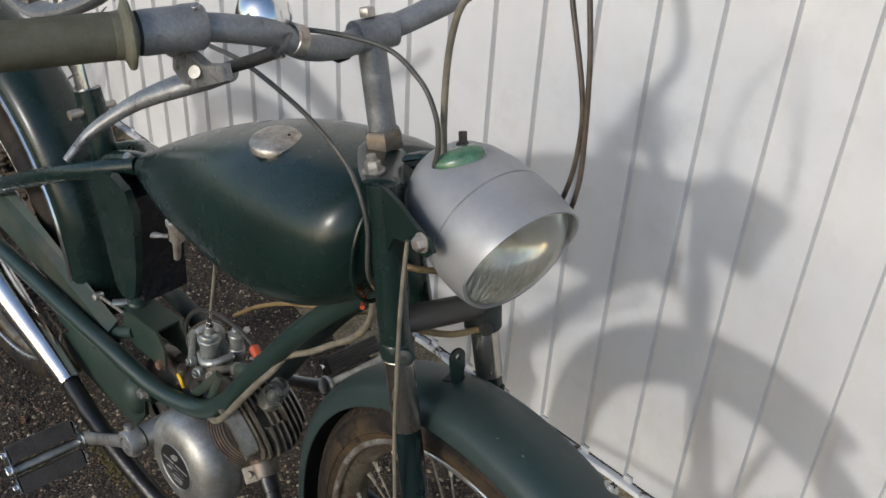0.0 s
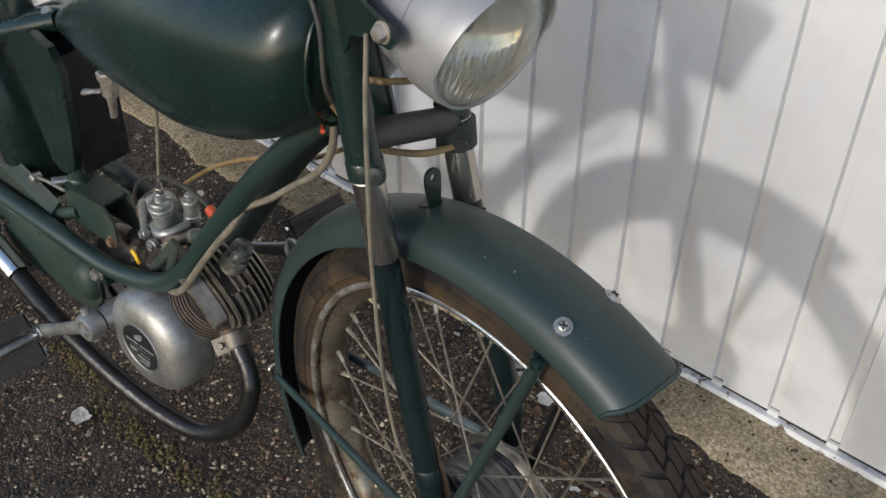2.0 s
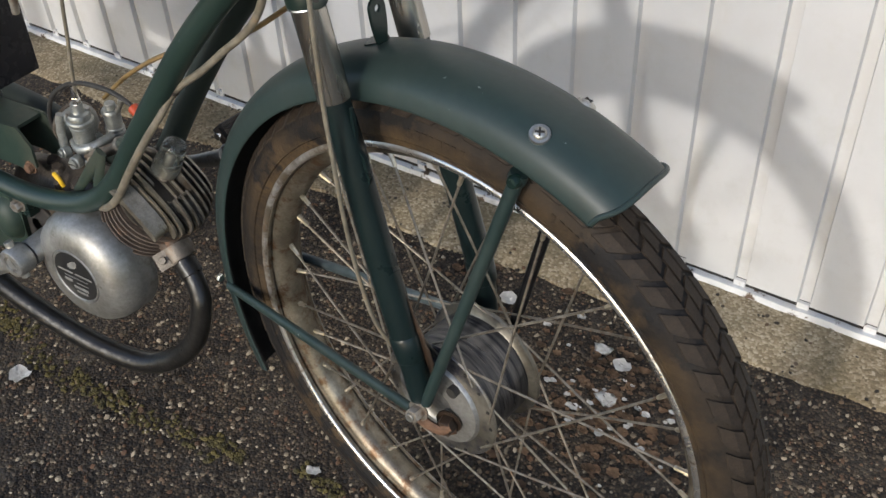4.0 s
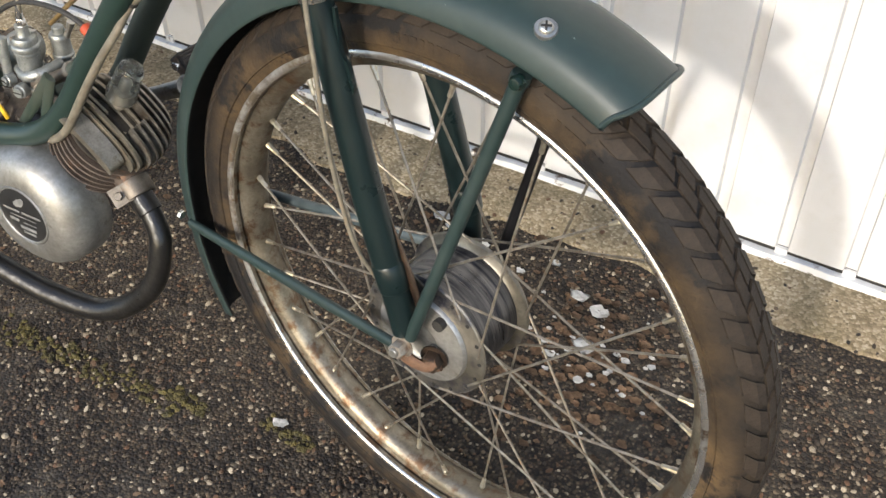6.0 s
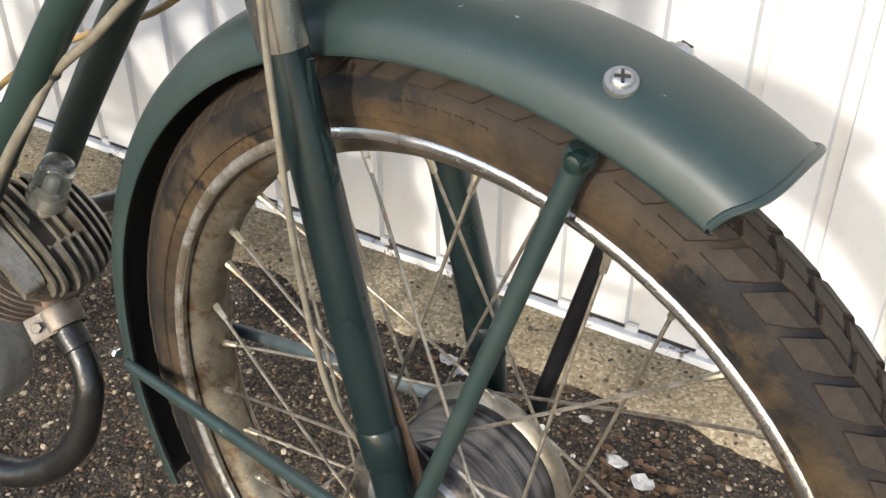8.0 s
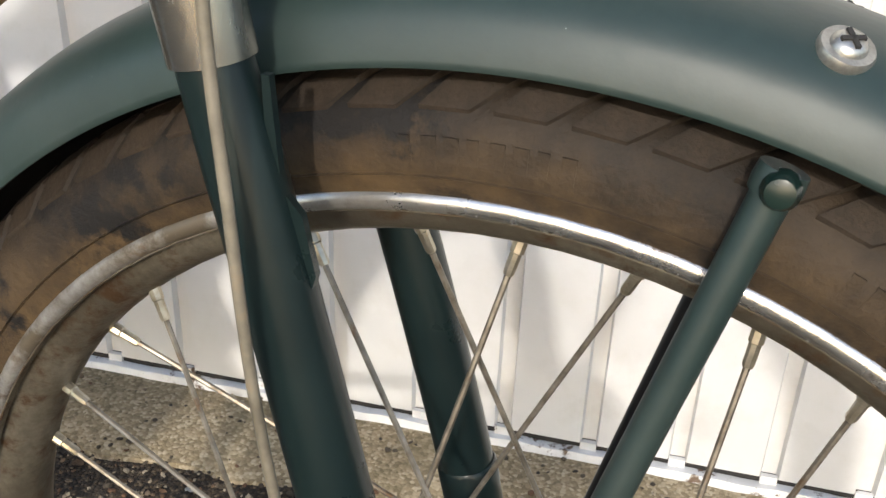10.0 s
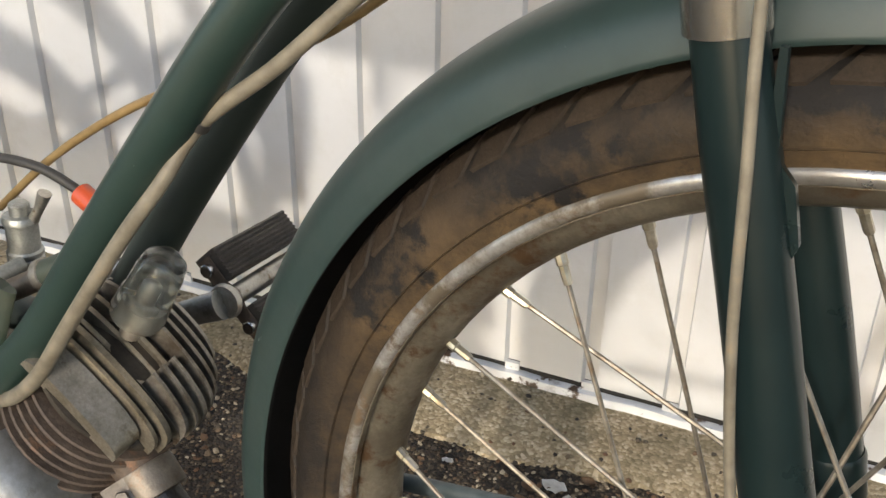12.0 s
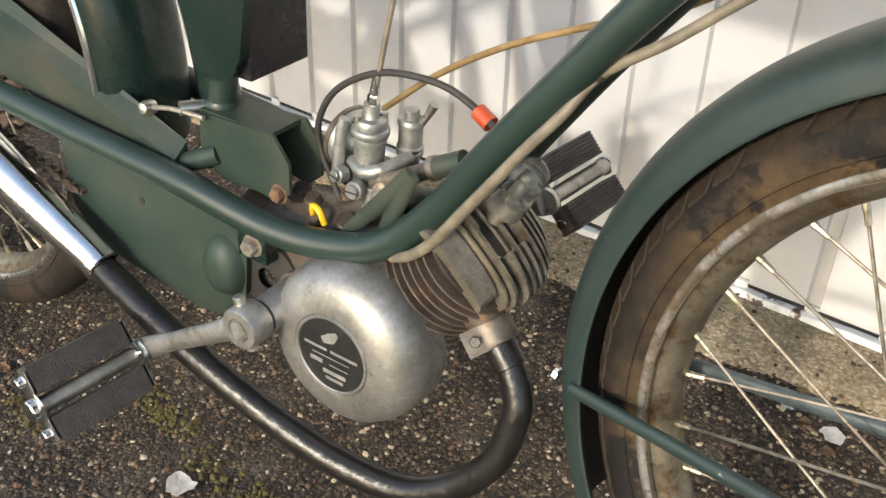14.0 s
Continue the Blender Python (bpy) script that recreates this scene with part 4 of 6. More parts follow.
badge = part("lamp_badge", lathe([(0, 0.010), (0.012, 0.0095), (0.022, 0.0065), (0.027, 0.002), (0.028, -0.006)], along((-0.096, -0.013, 0.8470), (-0.27, -0.28, 0.91), (0.64, 0.77, 0)) @ Matrix.Diagonal((0.48, 0.80, 0.6, 1)), 32), BADGE, lamp, "translucent green lamp switch cover")
bm = hexnut(Vector((-0.108, 0.002, 0.8435)), (-0.3, 0.1, 1), 0.010, 0.006, washer=0.0085)
disc(Vector((-0.1085, 0.002, 0.8485)), (-0.3, 0.1, 1), 0.0036, 0.010, 10, bm=bm)
part("lamp_stud", bm, IRON, lamp, "rusty lamp stud and nut")
part("lamp_arm", tube([(-0.165, -0.010, 0.812), (-0.145, -0.004, 0.822), (-0.118, 0.004, 0.826)], 0.008, 12, flat=((0, 0, 1), 0.4)), GREEN, moped)
for side, y in ((-1, -0.0705),):
    ear = plate([(-0.128, 0.824), (-0.112, 0.827), (-0.092, 0.823), (-0.070, 0.815), (-0.052, 0.811), (-0.047, 0.803), (-0.054, 0.795), (-0.078, 0.795), (-0.096, 0.790), (-0.104, 0.772), (-0.124, 0.766)], y - 0.002, y + 0.002)
    part("lamp_ear", ear, GREEN, moped, "green pressed lamp bracket", bevel=0.001)
    bm = hexnut((-0.060, y + side * 0.003, 0.806), (0, side, 0), 0.0105, 0.006, washer=0.0082)
    part("lamp_ear_bolt", bm, CAPM, moped, "plated lamp bolt")

# ---- tank ----
def tank_mesh():
    """Teardrop fuel tank, lofted from sections: place along, top, bottom, half width."""
    rows = [(-0.418, 0.613, 0.603, 0.004), (-0.405, 0.626, 0.599, 0.018), (-0.375, 0.647, 0.604, 0.032), (-0.33, 0.676, 0.606, 0.050), (-0.27, 0.711, 0.603, 0.069), (-0.20, 0.746, 0.606, 0.086), (-0.13, 0.774, 0.606, 0.097),
            (-0.07, 0.790, 0.618, 0.101), (-0.02, 0.799, 0.640, 0.099), (0.012, 0.801, 0.664, 0.091), (0.030, 0.795, 0.686, 0.076), (0.040, 0.782, 0.704, 0.056), (0.044, 0.762, 0.720, 0.025)]
    line = spline([(f, t, b) for f, t, b, w in rows], 4)
    width = spline([(f, w, 0) for f, t, b, w in rows], 4)
    bm, rings, n = bmesh.new(), [], 32
    for p, q in zip(line, width):
        f, t, b, w = p.x, p.y, p.z, max(0.002, q.y)
        c, up, dn = b + (t - b) * 0.46, (t - b) * 0.54, (t - b) * 0.46
        ring = []
        for k in range(n):
            a = math.tau * k / n
            x, y = math.cos(a), math.sin(a)
            e = 0.80 if y > 0 else 0.66
            ring.append(bm.verts.new((f, w * math.copysign(abs(x) ** e, x), c + (up if y > 0 else dn) * math.copysign(abs(y) ** 0.92, y))))
        rings.append(ring)
    for r, q in zip(rings, rings[1:]):
        for j in range(n):
            bm.faces.new((r[j], r[(j + 1) % n], q[(j + 1) % n], q[j]))
    bm.faces.new(rings[0]), bm.faces.new(rings[-1])
    return bm


tank = part("fuel_tank", tank_mesh(), GREEN, moped, "dark green teardrop fuel tank with small chips", m=MF, smooth=70)
cap_m = MF @ along((-0.108, -0.036, 0.7735), (-0.06, -0.12, 1)) @ Matrix.Scale(1.06, 4)
part("fuel_cap", lathe([(0, 0.0105), (0.016, 0.0100), (0.0215, 0.0085), (0.0235, 0.006), (0.0235, 0.001), (0.019, -0.001), (0.018, -0.006)], cap_m, 36), CAPM, tank, "tarnished round fuel cap")
part("cap_vent", disc(cap_m @ Vector((0.004, 0.012, 0.0098)), cap_m.to_3x3() @ Vector((0, 0, 1)), 0.0013, 0.0012, 8), GAP, tank)
seam = []
for k in range(15):
    a = radians(-80 + 160 * k / 14)
    seam.append((0.036 - 0.004 * math.sin(a) ** 2, -0.066 * math.cos(a) ** 0.6 - 0.004, 0.728 + 0.058 * math.sin(a)))
part("tank_seam", tube(seam, 0.0022, 8, 3), GREEN, tank, m=MF)
tap = part("fuel_tap", disc((-0.288, -0.040, 0.578), (0, 0, 1), 0.009, 0.026, 16), CAPM, moped, "tarnished fuel tap under the tank", m=MF)
part("tap_nut", hexnut((-0.288, -0.040, 0.596), (0, 0, 1), 0.020, 0.010), CAPM, tap, m=MF)
part("tap_lever", tube([(-0.290, -0.048, 0.586), (-0.300, -0.052, 0.583), (-0.314, -0.054, 0.578)], [0.004, 0.0035, 0.0055], 10, flat=((0, 0, 1), 0.6)), CAPM, tap, m=MF)
part("tap_spout", tube([(-0.288, -0.041, 0.580), (-0.288, -0.041, 0.565), (-0.290, -0.041, 0.552)], [0.0055, 0.0045, 0.0038], 12), CAPM, tap, m=MF)

# ---- frame ----
main = [(0.020, 0.016, 0.672), (-0.030, 0.025, 0.620), (-0.080, 0.029, 0.563), (-0.128, 0.031, 0.499), (-0.173, 0.032, 0.437), (-0.215, 0.034, 0.377), (-0.255, 0.039, 0.341), (-0.300, 0.046, 0.325), (-0.360, 0.055, 0.323), (-0.450, 0.063, 0.338), (-0.560, 0.066, 0.344), (-0.72, 0.066, 0.350), (-0.86, 0.064, 0.345)]
near_line = [(f - (0.002 if h > 0.35 else 0.0), -s, h + (0.0014 if f < 0.0 and h > 0.35 else 0.0)) for f, s, h in main]
far_line = [(f + 0.004 - 0.006 * min(1.0, max(0.0, (h - 0.40) / 0.12)), s, h) for f, s, h in main]
part("frame_tube", tube(near_line, 0.0120, 24), GREEN_SATIN, moped, "dark green curved frame tube with chipped paint", m=MF)
# Far tube: the near tube's shadow is put into its darker green
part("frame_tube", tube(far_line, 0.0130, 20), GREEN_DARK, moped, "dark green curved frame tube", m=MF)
part("top_tube", tube([(0.01, 0, 0.735), (-0.15, 0, 0.66), (-0.32, 0, 0.620), (-0.42, 0, 0.607), (-0.50, 0, 0.575)], 0.0135, 18), GREEN, moped, "dark green upper frame tube", m=MF)
for side in (-1, 1):
    part("rear_frame_tube", tube([(-0.41, side * 0.010, 0.611), (-0.46, side * 0.035, 0.593), (-0.52, side * 0.052, 0.567), (-0.60, side * 0.058, 0.526), (-0.70, side * 0.060, 0.470), (-0.86, side * 0.060, 0.38)], 0.0115, 18), GREEN, moped, "dark green rear frame tube", m=MF)
part("seat_tube", tube([(-0.530, 0, 0.665), (-0.500, 0, 0.56), (-0.470, 0, 0.46), (-0.456, 0, 0.385)], 0.017, 18), GREEN, moped, "dark green seat tube", m=MF)
part("seat_post", tube([(-0.560, 0, 0.78), (-0.530, 0, 0.66)], 0.0125, 18), CHROME, moped, "chromed seat post", m=MF)
part("seat_clamp_bolt", tube([(-0.522, -0.032, 0.640), (-0.520, 0.030, 0.640)], [0.0065, 0.0045, 0.0045], 12), CAPM, moped, "plated seat post bolt", m=MF)
part("tank_bolt", hexnut((-0.425, -0.012, 0.616), (0, -0.6, 0.8), 0.010, 0.006), STEEL, moped, m=MF)

# tool box
box_out = [(-0.468, 0.575), (-0.452, 0.598), (-0.412, 0.609), (-0.384, 0.600), (-0.370, 0.575), (-0.376, 0.500), (-0.385, 0.452), (-0.394, 0.436), (-0.406, 0.429), (-0.420, 0.428), (-0.432, 0.437), (-0.437, 0.455), (-0.448, 0.505)]
box = part("tool_box", plate(box_out, -0.046, -0.036), GREEN, moped, "green tool box with a glossy black front", m=MF, bevel=0.002)
part("box_front", block((-0.446, -0.036, 0.432), (-0.384, 0.028, 0.585)), BLACK, box, "glossy black box front", m=MF, bevel=0.008)
part("bracket_post", tube([(-0.439, -0.016, 0.386), (-0.437, -0.014, 0.412), (-0.435, -0.012, 0.450)], 0.0122, 20), GREEN_SATIN, moped, "green post under the tool box", m=MF)
part("post_weld", lathe([(0.0122, -0.002), (0.0136, -0.001), (0.0140, 0.002), (0.0122, 0.005)], MF @ along((-0.439, -0.016, 0.3905), (0.05, 0.05, 1)), 24), GREEN_SATIN, moped)
bm = tube([(-0.504, -0.036, 0.375), (-0.47, -0.040, 0.385), (-0.435, -0.040, 0.388)], 0.0022, 8)
part("brake_rod", bm, CAPM, moped, "thin wire to the rear brake", m=MF)
part("rod_nut", lathe([(0, 0.010), (0.0045, 0.0085), (0.0066, 0.004), (0.0062, -0.004), (0, -0.005)], along((-0.504, -0.036, 0.375), (0.1, -1, 0.2)), 20), STEEL, moped, "bright domed nut", m=MF)

# engine bracket
br = [(-0.446, 0.388), (-0.368, 0.392), (-0.352, 0.372), (-0.352, 0.345), (-0.366, 0.333), (-0.385, 0.336), (-0.426, 0.334), (-0.448, 0.352)]
bracket = part("engine_bracket", plate(br, -0.034, -0.031), GREEN_DUSTY, moped, "green folded engine bracket", m=MF, bevel=0.0008)
part("bracket_side", plate(br, 0.004, 0.007), GREEN_DUSTY, bracket, m=MF, bevel=0.0008)
part("bracket_top", block((-0.446, -0.032, 0.3865), (-0.372, 0.005, 0.3905)), GREEN_DUSTY, bracket, m=MF, bevel=0.001)
# Darker green carries the shade inside the folded channel
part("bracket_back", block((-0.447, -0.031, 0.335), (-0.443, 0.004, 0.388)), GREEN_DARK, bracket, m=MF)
bm = hexnut((-0.363, -0.034, 0.342), (0, -1, 0), 0.011, 0.006, washer=0.0085)
part("bracket_bolt", bm, RUST, bracket, "rusty bracket bolt", m=MF)
part("cross_tube", tube([(-0.498, -0.050, 0.324), (-0.476, -0.044, 0.332), (-0.430, -0.030, 0.354)], 0.0088, 16), GREEN_DUSTY, moped, "green cross tube", m=MF)
part("cross_spindle", tube([(-0.462, -0.040, 0.388), (-0.444, -0.010, 0.386)], 0.006, 12), STEEL, moped, m=MF)

# rear swing arm and side plate
arm = bmesh.new()
for (f0, t0, b0), (f1, t1, b1) in (((-0.90, 0.485, 0.400), (-0.462, 0.345, 0.318)),):
    for s0, s1 in ((-0.052, -0.036),):
        v = [arm.verts.new(p) for p in ((f0, s0, t0), (f1, s0, t1), (f1, s0, b1), (f0, s0, b0), (f0, s1, t0 + 0.02), (f1, s1, t1 + 0.012), (f1, s1, b1), (f0, s1, b0))]
        for q in ((0, 1, 2, 3), (7, 6, 5, 4), (0, 4, 5, 1), (1, 5, 6, 2), (2, 6, 7, 3), (3, 7, 4, 0)):
            arm.faces.new([v[i] for i in q])
part("swing_arm", arm, GREEN_DUSTY, moped, "green pressed steel rear arm", m=MF, bevel=0.002)
side_out = [(-0.620, 0.352), (-0.610, 0.250), (-0.592, 0.222), (-0.560, 0.213), (-0.455, 0.200), (-0.418, 0.206), (-0.392, 0.240), (-0.386, 0.300), (-0.42, 0.318), (-0.50, 0.345)]
guard_plate = part("chain_case", plate(side_out, -0.050, -0.044), GREEN_DUSTY, moped, "green pressed chain case", m=MF, bevel=0.002)
part("case_dome", lathe([(0, 0.020), (0.010, 0.0195), (0.019, 0.015), (0.024, 0.006), (0.026, 0)], MF @ along((-0.413, -0.050, 0.262), (0, -1, 0)) @ Matrix.Diagonal((0.85, 1.15, 0.75, 1)), 28), GREEN_DUSTY, guard_plate)
part("case_hole", disc((-0.512, -0.0500, 0.288), (0, -1, 0), 0.0035, 0.0008, 12), GAP, guard_plate, m=MF)
part("case_bolt", hexnut((-0.372, -0.058, 0.302), (0, -1, 0), 0.013, 0.008, washer=0.010), CAPM, guard_plate, "plated bolt", m=MF)
part("case_lug", block((-0.388, -0.058, 0.288), (-0.358, -0.044, 0.316)), GREEN, guard_plate, m=MF, bevel=0.003)
part("sprocket", lathe([(0.010, 0.004), (0.030, 0.004), (0.034, 0.002), (0.034, -0.002), (0.030, -0.004), (0.010, -0.004)], MF @ along((-0.372, -0.040, 0.262), (0, -1, 0)), 30), GAP, guard_plate)

# ---- engine ----
engine = part("crankcase", tube([(-0.420, 0, 0.285), (-0.36, 0, 0.285), (-0.30, 0, 0.282), (-0.255, 0, 0.282)], [0.034, 0.046, 0.056, 0.050], 24, flat=((0, 1, 0), 0.82)), OILY, moped, "oily cast aluminium engine casing", m=MF)
for k, (f, s, h, r) in enumerate(((-0.350, -0.012, 0.330, 0.009), (-0.330, 0.006, 0.333, 0.008), (-0.310, -0.020, 0.328, 0.010), (-0.372, 0.0, 0.326, 0.010), (-0.335, -0.028, 0.322, 0.006), (-0.305, 0.010, 0.335, 0.006))):
    part("case_boss", tube([(f, s, h - 0.03), (f + 0.003, s, h), (f + 0.004, s - 0.002, h + 0.008)], [r, r * 0.9, r * 0.6], 12), IRON if k % 2 else OILY, engine, m=MF)
part("yellow_wire", tube([(-0.338, -0.022, 0.324), (-0.335, -0.027, 0.338), (-0.326, -0.030, 0.339), (-0.320, -0.030, 0.328)], 0.0026, 8), YELLOW, engine, "yellow wire end", m=MF)

# flywheel cover
FC = MF @ along((-0.274, -0.030, 0.251), (0.0, -1, 0.03))
cover = part("flywheel_cover", lathe([(0.0705, -0.004), (0.0722, 0.0), (0.0722, 0.004), (0.0712, 0.006), (0.0716, 0.018), (0.0700, 0.030), (0.0650, 0.0405), (0.0560, 0.0475), (0.0440, 0.0505), (0.0360, 0.0505), (0.0345, 0.0485), (0.0335, 0.0490), (0, 0.0492)], FC, 56), ALU, moped,
             "dull polished aluminium flywheel cover")
plaque = part("plaque", lathe([(0.0325, 0.0488), (0.0325, 0.0500), (0.0315, 0.0503), (0, 0.0503)], FC, 40), PLATE, cover, "round black maker's plate with illegible print")
part("plaque_ring", lathe([(0.0320, 0.0500), (0.0330, 0.0512), (0.0345, 0.0512), (0.0352, 0.0500)], FC, 40), ALU, cover)


def bars(rows, bm=None):
    """Plain raised bars on the plate: (x, y, length, height)."""
    bm = bm or bmesh.new()
    for x, y, w, h in rows:
        block((x - w / 2, y - h / 2, 0.0500), (x + w / 2, y + h / 2, 0.0507), FC, bm)
    return bm


part("plaque_print", bars([(-0.015, 0.0035, 0.022, 0.0024), (0.013, 0.0035, 0.026, 0.0024), (0.0, -0.003, 0.036, 0.0008), (-0.014, -0.0090, 0.012, 0.0036), (0.008, -0.0095, 0.018, 0.0008), (0.004, -0.0165, 0.022, 0.0036), (0.004, -0.0225, 0.017, 0.0028)]), PRINT, cover)
part("plaque_emblem", tube([FC @ Vector(p) for p in ((-0.008, 0.012, 0.0505), (0.000, 0.016, 0.0505), (0.006, 0.022, 0.0505))], [0.003, 0.005, 0.002], 10, flat=(MF.to_3x3() @ Vector((0, 1, 0)), 0.12)), PRINT, cover)
for a in (62, 118):
    part("cover_screw", disc(FC @ Vector((0.066 * math.cos(radians(a)), 0.066 * math.sin(radians(a)), 0.012)), MF.to_3x3() @ Vector((0, -1, 0)), 0.004, 0.004, 10), STEEL, cover)

# cylinder: its axis leans forward
CA = Vector((0.665, 0, 0.747))
CM = MF @ along((-0.262, 0, 0.268), CA, (0, 1, 0))
cyl = part("cylinder", lathe([(0, -0.02), (0.034, -0.02), (0.034, 0.101), (0, 0.101)], CM, 32), IRON, moped, "rusty finned iron cylinder")
for k in range(10):
    z = 0.010 + 0.0089 * k
    r = 0.0495 + (0.0010 if k > 2 else 0.0)
    part("fin", lathe([(0.033, z), (r - 0.001, z + 0.0002), (r, z + 0.0012), (r - 0.001, z + 0.0022), (0.033, z + 0.0024)], CM, 44), IRON, cyl)
hd = part("cylinder_head", lathe([(0, 0.101), (0.045, 0.101), (0.0500, 0.103), (0.0500, 0.106), (0.034, 0.109), (0.024, 0.116), (0.012, 0.120), (0, 0.120)], CM, 36), HEAD_BODY, moped, "finned aluminium cylinder head")


def head_plate(x, thick, top, low=0.1040, inset=0.0, start=None, power=1.0, slope=0.0):
    """One upright plate across the head: a flat tongue with round ends; slope lowers its near face."""
    half = math.sqrt(max(0.0, 0.0520 ** 2 - x * x)) - inset
    out = []
    for j in range(25):
        a = math.pi * j / 24
        y = half * math.copysign(abs(math.cos(a)) ** power, math.cos(a))
        out.append((y if start is None else max(y, start), low + (top - low) * math.sin(a) ** 0.48))
    bm = bmesh.new()
    v0 = [bm.verts.new(CM @ Vector((y, x - thick, low + (z - low) * (1 - slope)))) for y, z in out]
    v1 = [bm.verts.new(CM @ Vector((y, x + thick, z))) for y, z in out]
    bm.faces.new(v0), bm.faces.new(v1[::-1])
    for j in range(25):
        q = (j + 1) % 25
        bm.faces.new((v0[j], v1[j], v1[q], v0[q]))
    return bm


# a broad flat pad on the near side, ridges stepping up behind it, then thin fins round the plug's well
part("head_pad", head_plate(-0.0385, 0.0085, 0.1190, power=0.72, slope=0.42), HEAD_PAD, hd, "flat worn aluminium pad", bevel=0.0012)
for x, thick, top in ((-0.0268, 0.0013, 0.1225), (-0.0205, 0.0020, 0.1262)):
    part("head_ridge", head_plate(x, thick, top, power=0.8), HEAD_PAD, hd)
for k in range(7):
    x = -0.0100 + 0.0086 * k
    part("head_fin", head_plate(x, 0.0012, 0.1315 - 0.0022 * max(0, k - 3), start=0.014 if k < 3 else None), ALU_DIRTY, hd)
    if k < 3:
        part("fin_stub", head_plate(x, 0.0016, 0.1190 + 0.002 * k, low=0.1045), HEAD_PAD, hd)
plug = part("spark_plug", tube([(-0.186, 0.000, 0.370), (-0.174, 0.000, 0.391)], 0.006, 12), CAPM, moped, "spark plug under a clear plastic cap", m=MF)
cap_pose = MF @ along((-0.1770, -0.001, 0.387), (0.50, 0.05, 0.86)) @ Matrix.Scale(0.9, 4)
part("plug_cap", lathe([(0.0165, -0.004), (0.0172, 0.0), (0.0162, 0.014), (0.0150, 0.016), (0.0145, 0.034), (0.0128, 0.043), (0.007, 0.0485), (0, 0.050), (0, 0.0485), (0.006, 0.047), (0.0115, 0.042), (0.0132, 0.034), (0.0138, 0.016), (0.0150, 0.012), (0.0155, -0.004)], cap_pose, 30), CLEAR, plug, "clear grey plastic cap").visible_shadow = False
part("plug_core", lathe([(0.005, 0.0), (0.005, 0.010), (0.003, 0.012), (0.003, 0.028), (0.0015, 0.030), (0, 0.030)], cap_pose, 14), STEEL, plug)
bm = tube([(-0.300, -0.029, 0.328), (-0.268, -0.029, 0.366), (-0.240, -0.028, 0.400)], [0.0052, 0.0066, 0.0072], 12, flat=((0, 1, 0), 0.45))
tube([(-0.262, -0.029, 0.346), (-0.250, -0.029, 0.374), (-0.240, -0.028, 0.400)], [0.0060, 0.0066, 0.0070], 12, flat=((0, 1, 0), 0.45), bm=bm)
part("cylinder_stay", bm, GREEN_DUSTY, moped, "green forked engine stay", m=MF)

# carburettor: barrel with flanged cap, bell mouth, float chamber, screws and inlet
CARB = surface("pale_cast_zinc", (0.22, 0.23, 0.22), (0.40, 0.41, 0.39), (0.34, 0.55), 0.75, scale=50, bump=0.18, bump_scale=240, fine=0.15,
               spots=((0.08, 0.065, 0.045), 45, 0.58, 0.72))
cz = MF @ along((-0.301, 0.0, 0.358), (0.05, 0, 1))
carb = part("carburettor", lathe([(0, -0.006), (0.0075, -0.006), (0.0085, -0.001), (0.0118, 0.002), (0.0118, 0.038), (0.0128, 0.039), (0.0128, 0.042), (0.0118, 0.043), (0.0140, 0.0440), (0.0148, 0.0460),
                                  (0.0148, 0.0490), (0.0138, 0.0505), (0.0128, 0.0510), (0.0128, 0.0560), (0.0115, 0.0580), (0.0070, 0.0590), (0.0064, 0.0600), (0.0064, 0.0700), (0, 0.0700)], cz, 30), CARB, moped, "pale grey cast carburettor")
for k in range(2):
    a = radians(150 + 180 * k)
    part("cap_screw", disc(cz @ Vector((0.0105 * math.cos(a), 0.0105 * math.sin(a), 0.055)), (0, 0, 1), 0.0030, 0.006, 10), STEEL, carb)
part("carb_ferrule", hexnut((-0.2962, 0.0, 0.427), (0.05, 0, 1), 0.0088, 0.009), CHROME, carb, m=MF)
part("ferrule_top", tube([(-0.2956, 0.0, 0.434), (-0.2940, 0.0, 0.450)], [0.0042, 0.0032, 0.0026], 10), CHROME, carb, m=MF)
fz = MF @ along((-0.284, 0.030, 0.366), (0.03, 0, 1)) @ Matrix.Scale(0.88, 4)
part("float_chamber", lathe([(0, 0), (0.0078, 0), (0.0092, 0.004), (0.0092, 0.014), (0.0122, 0.0150), (0.0122, 0.0175), (0.0108, 0.0185), (0.0122, 0.0200), (0.0122, 0.0225), (0.0108, 0.0240), (0.0108, 0.0430), (0.0122, 0.0440),
                             (0.0122, 0.0470), (0.0108, 0.0490), (0.0068, 0.0495), (0.0068, 0.0565), (0.0055, 0.0580), (0, 0.0580)], fz, 26), CARB, carb, "round float chamber")
part("tickler", tube([(-0.275, 0.031, 0.406), (-0.269, 0.032, 0.415), (-0.264, 0.033, 0.425)], [0.0034, 0.0030, 0.0042], 10), STEEL, carb, m=MF)
bell_m = MF @ along((-0.313, 0.010, 0.384), (-1, 0.25, 0.06)) @ Matrix.Diagonal((0.84, 0.84, 0.72, 1))
part("air_filter", lathe([(0.010, -0.012), (0.0115, -0.004), (0.0150, 0.002), (0.0235, 0.006), (0.0285, 0.010), (0.0300, 0.016), (0.0295, 0.026), (0.0260, 0.029), (0.0150, 0.030), (0, 0.030)], bell_m, 36), CARB, carb, "round bell-shaped air filter")
part("filter_band", lathe([(0.0298, 0.017), (0.0312, 0.018), (0.0312, 0.024), (0.0298, 0.025)], bell_m, 36), OILY, carb)
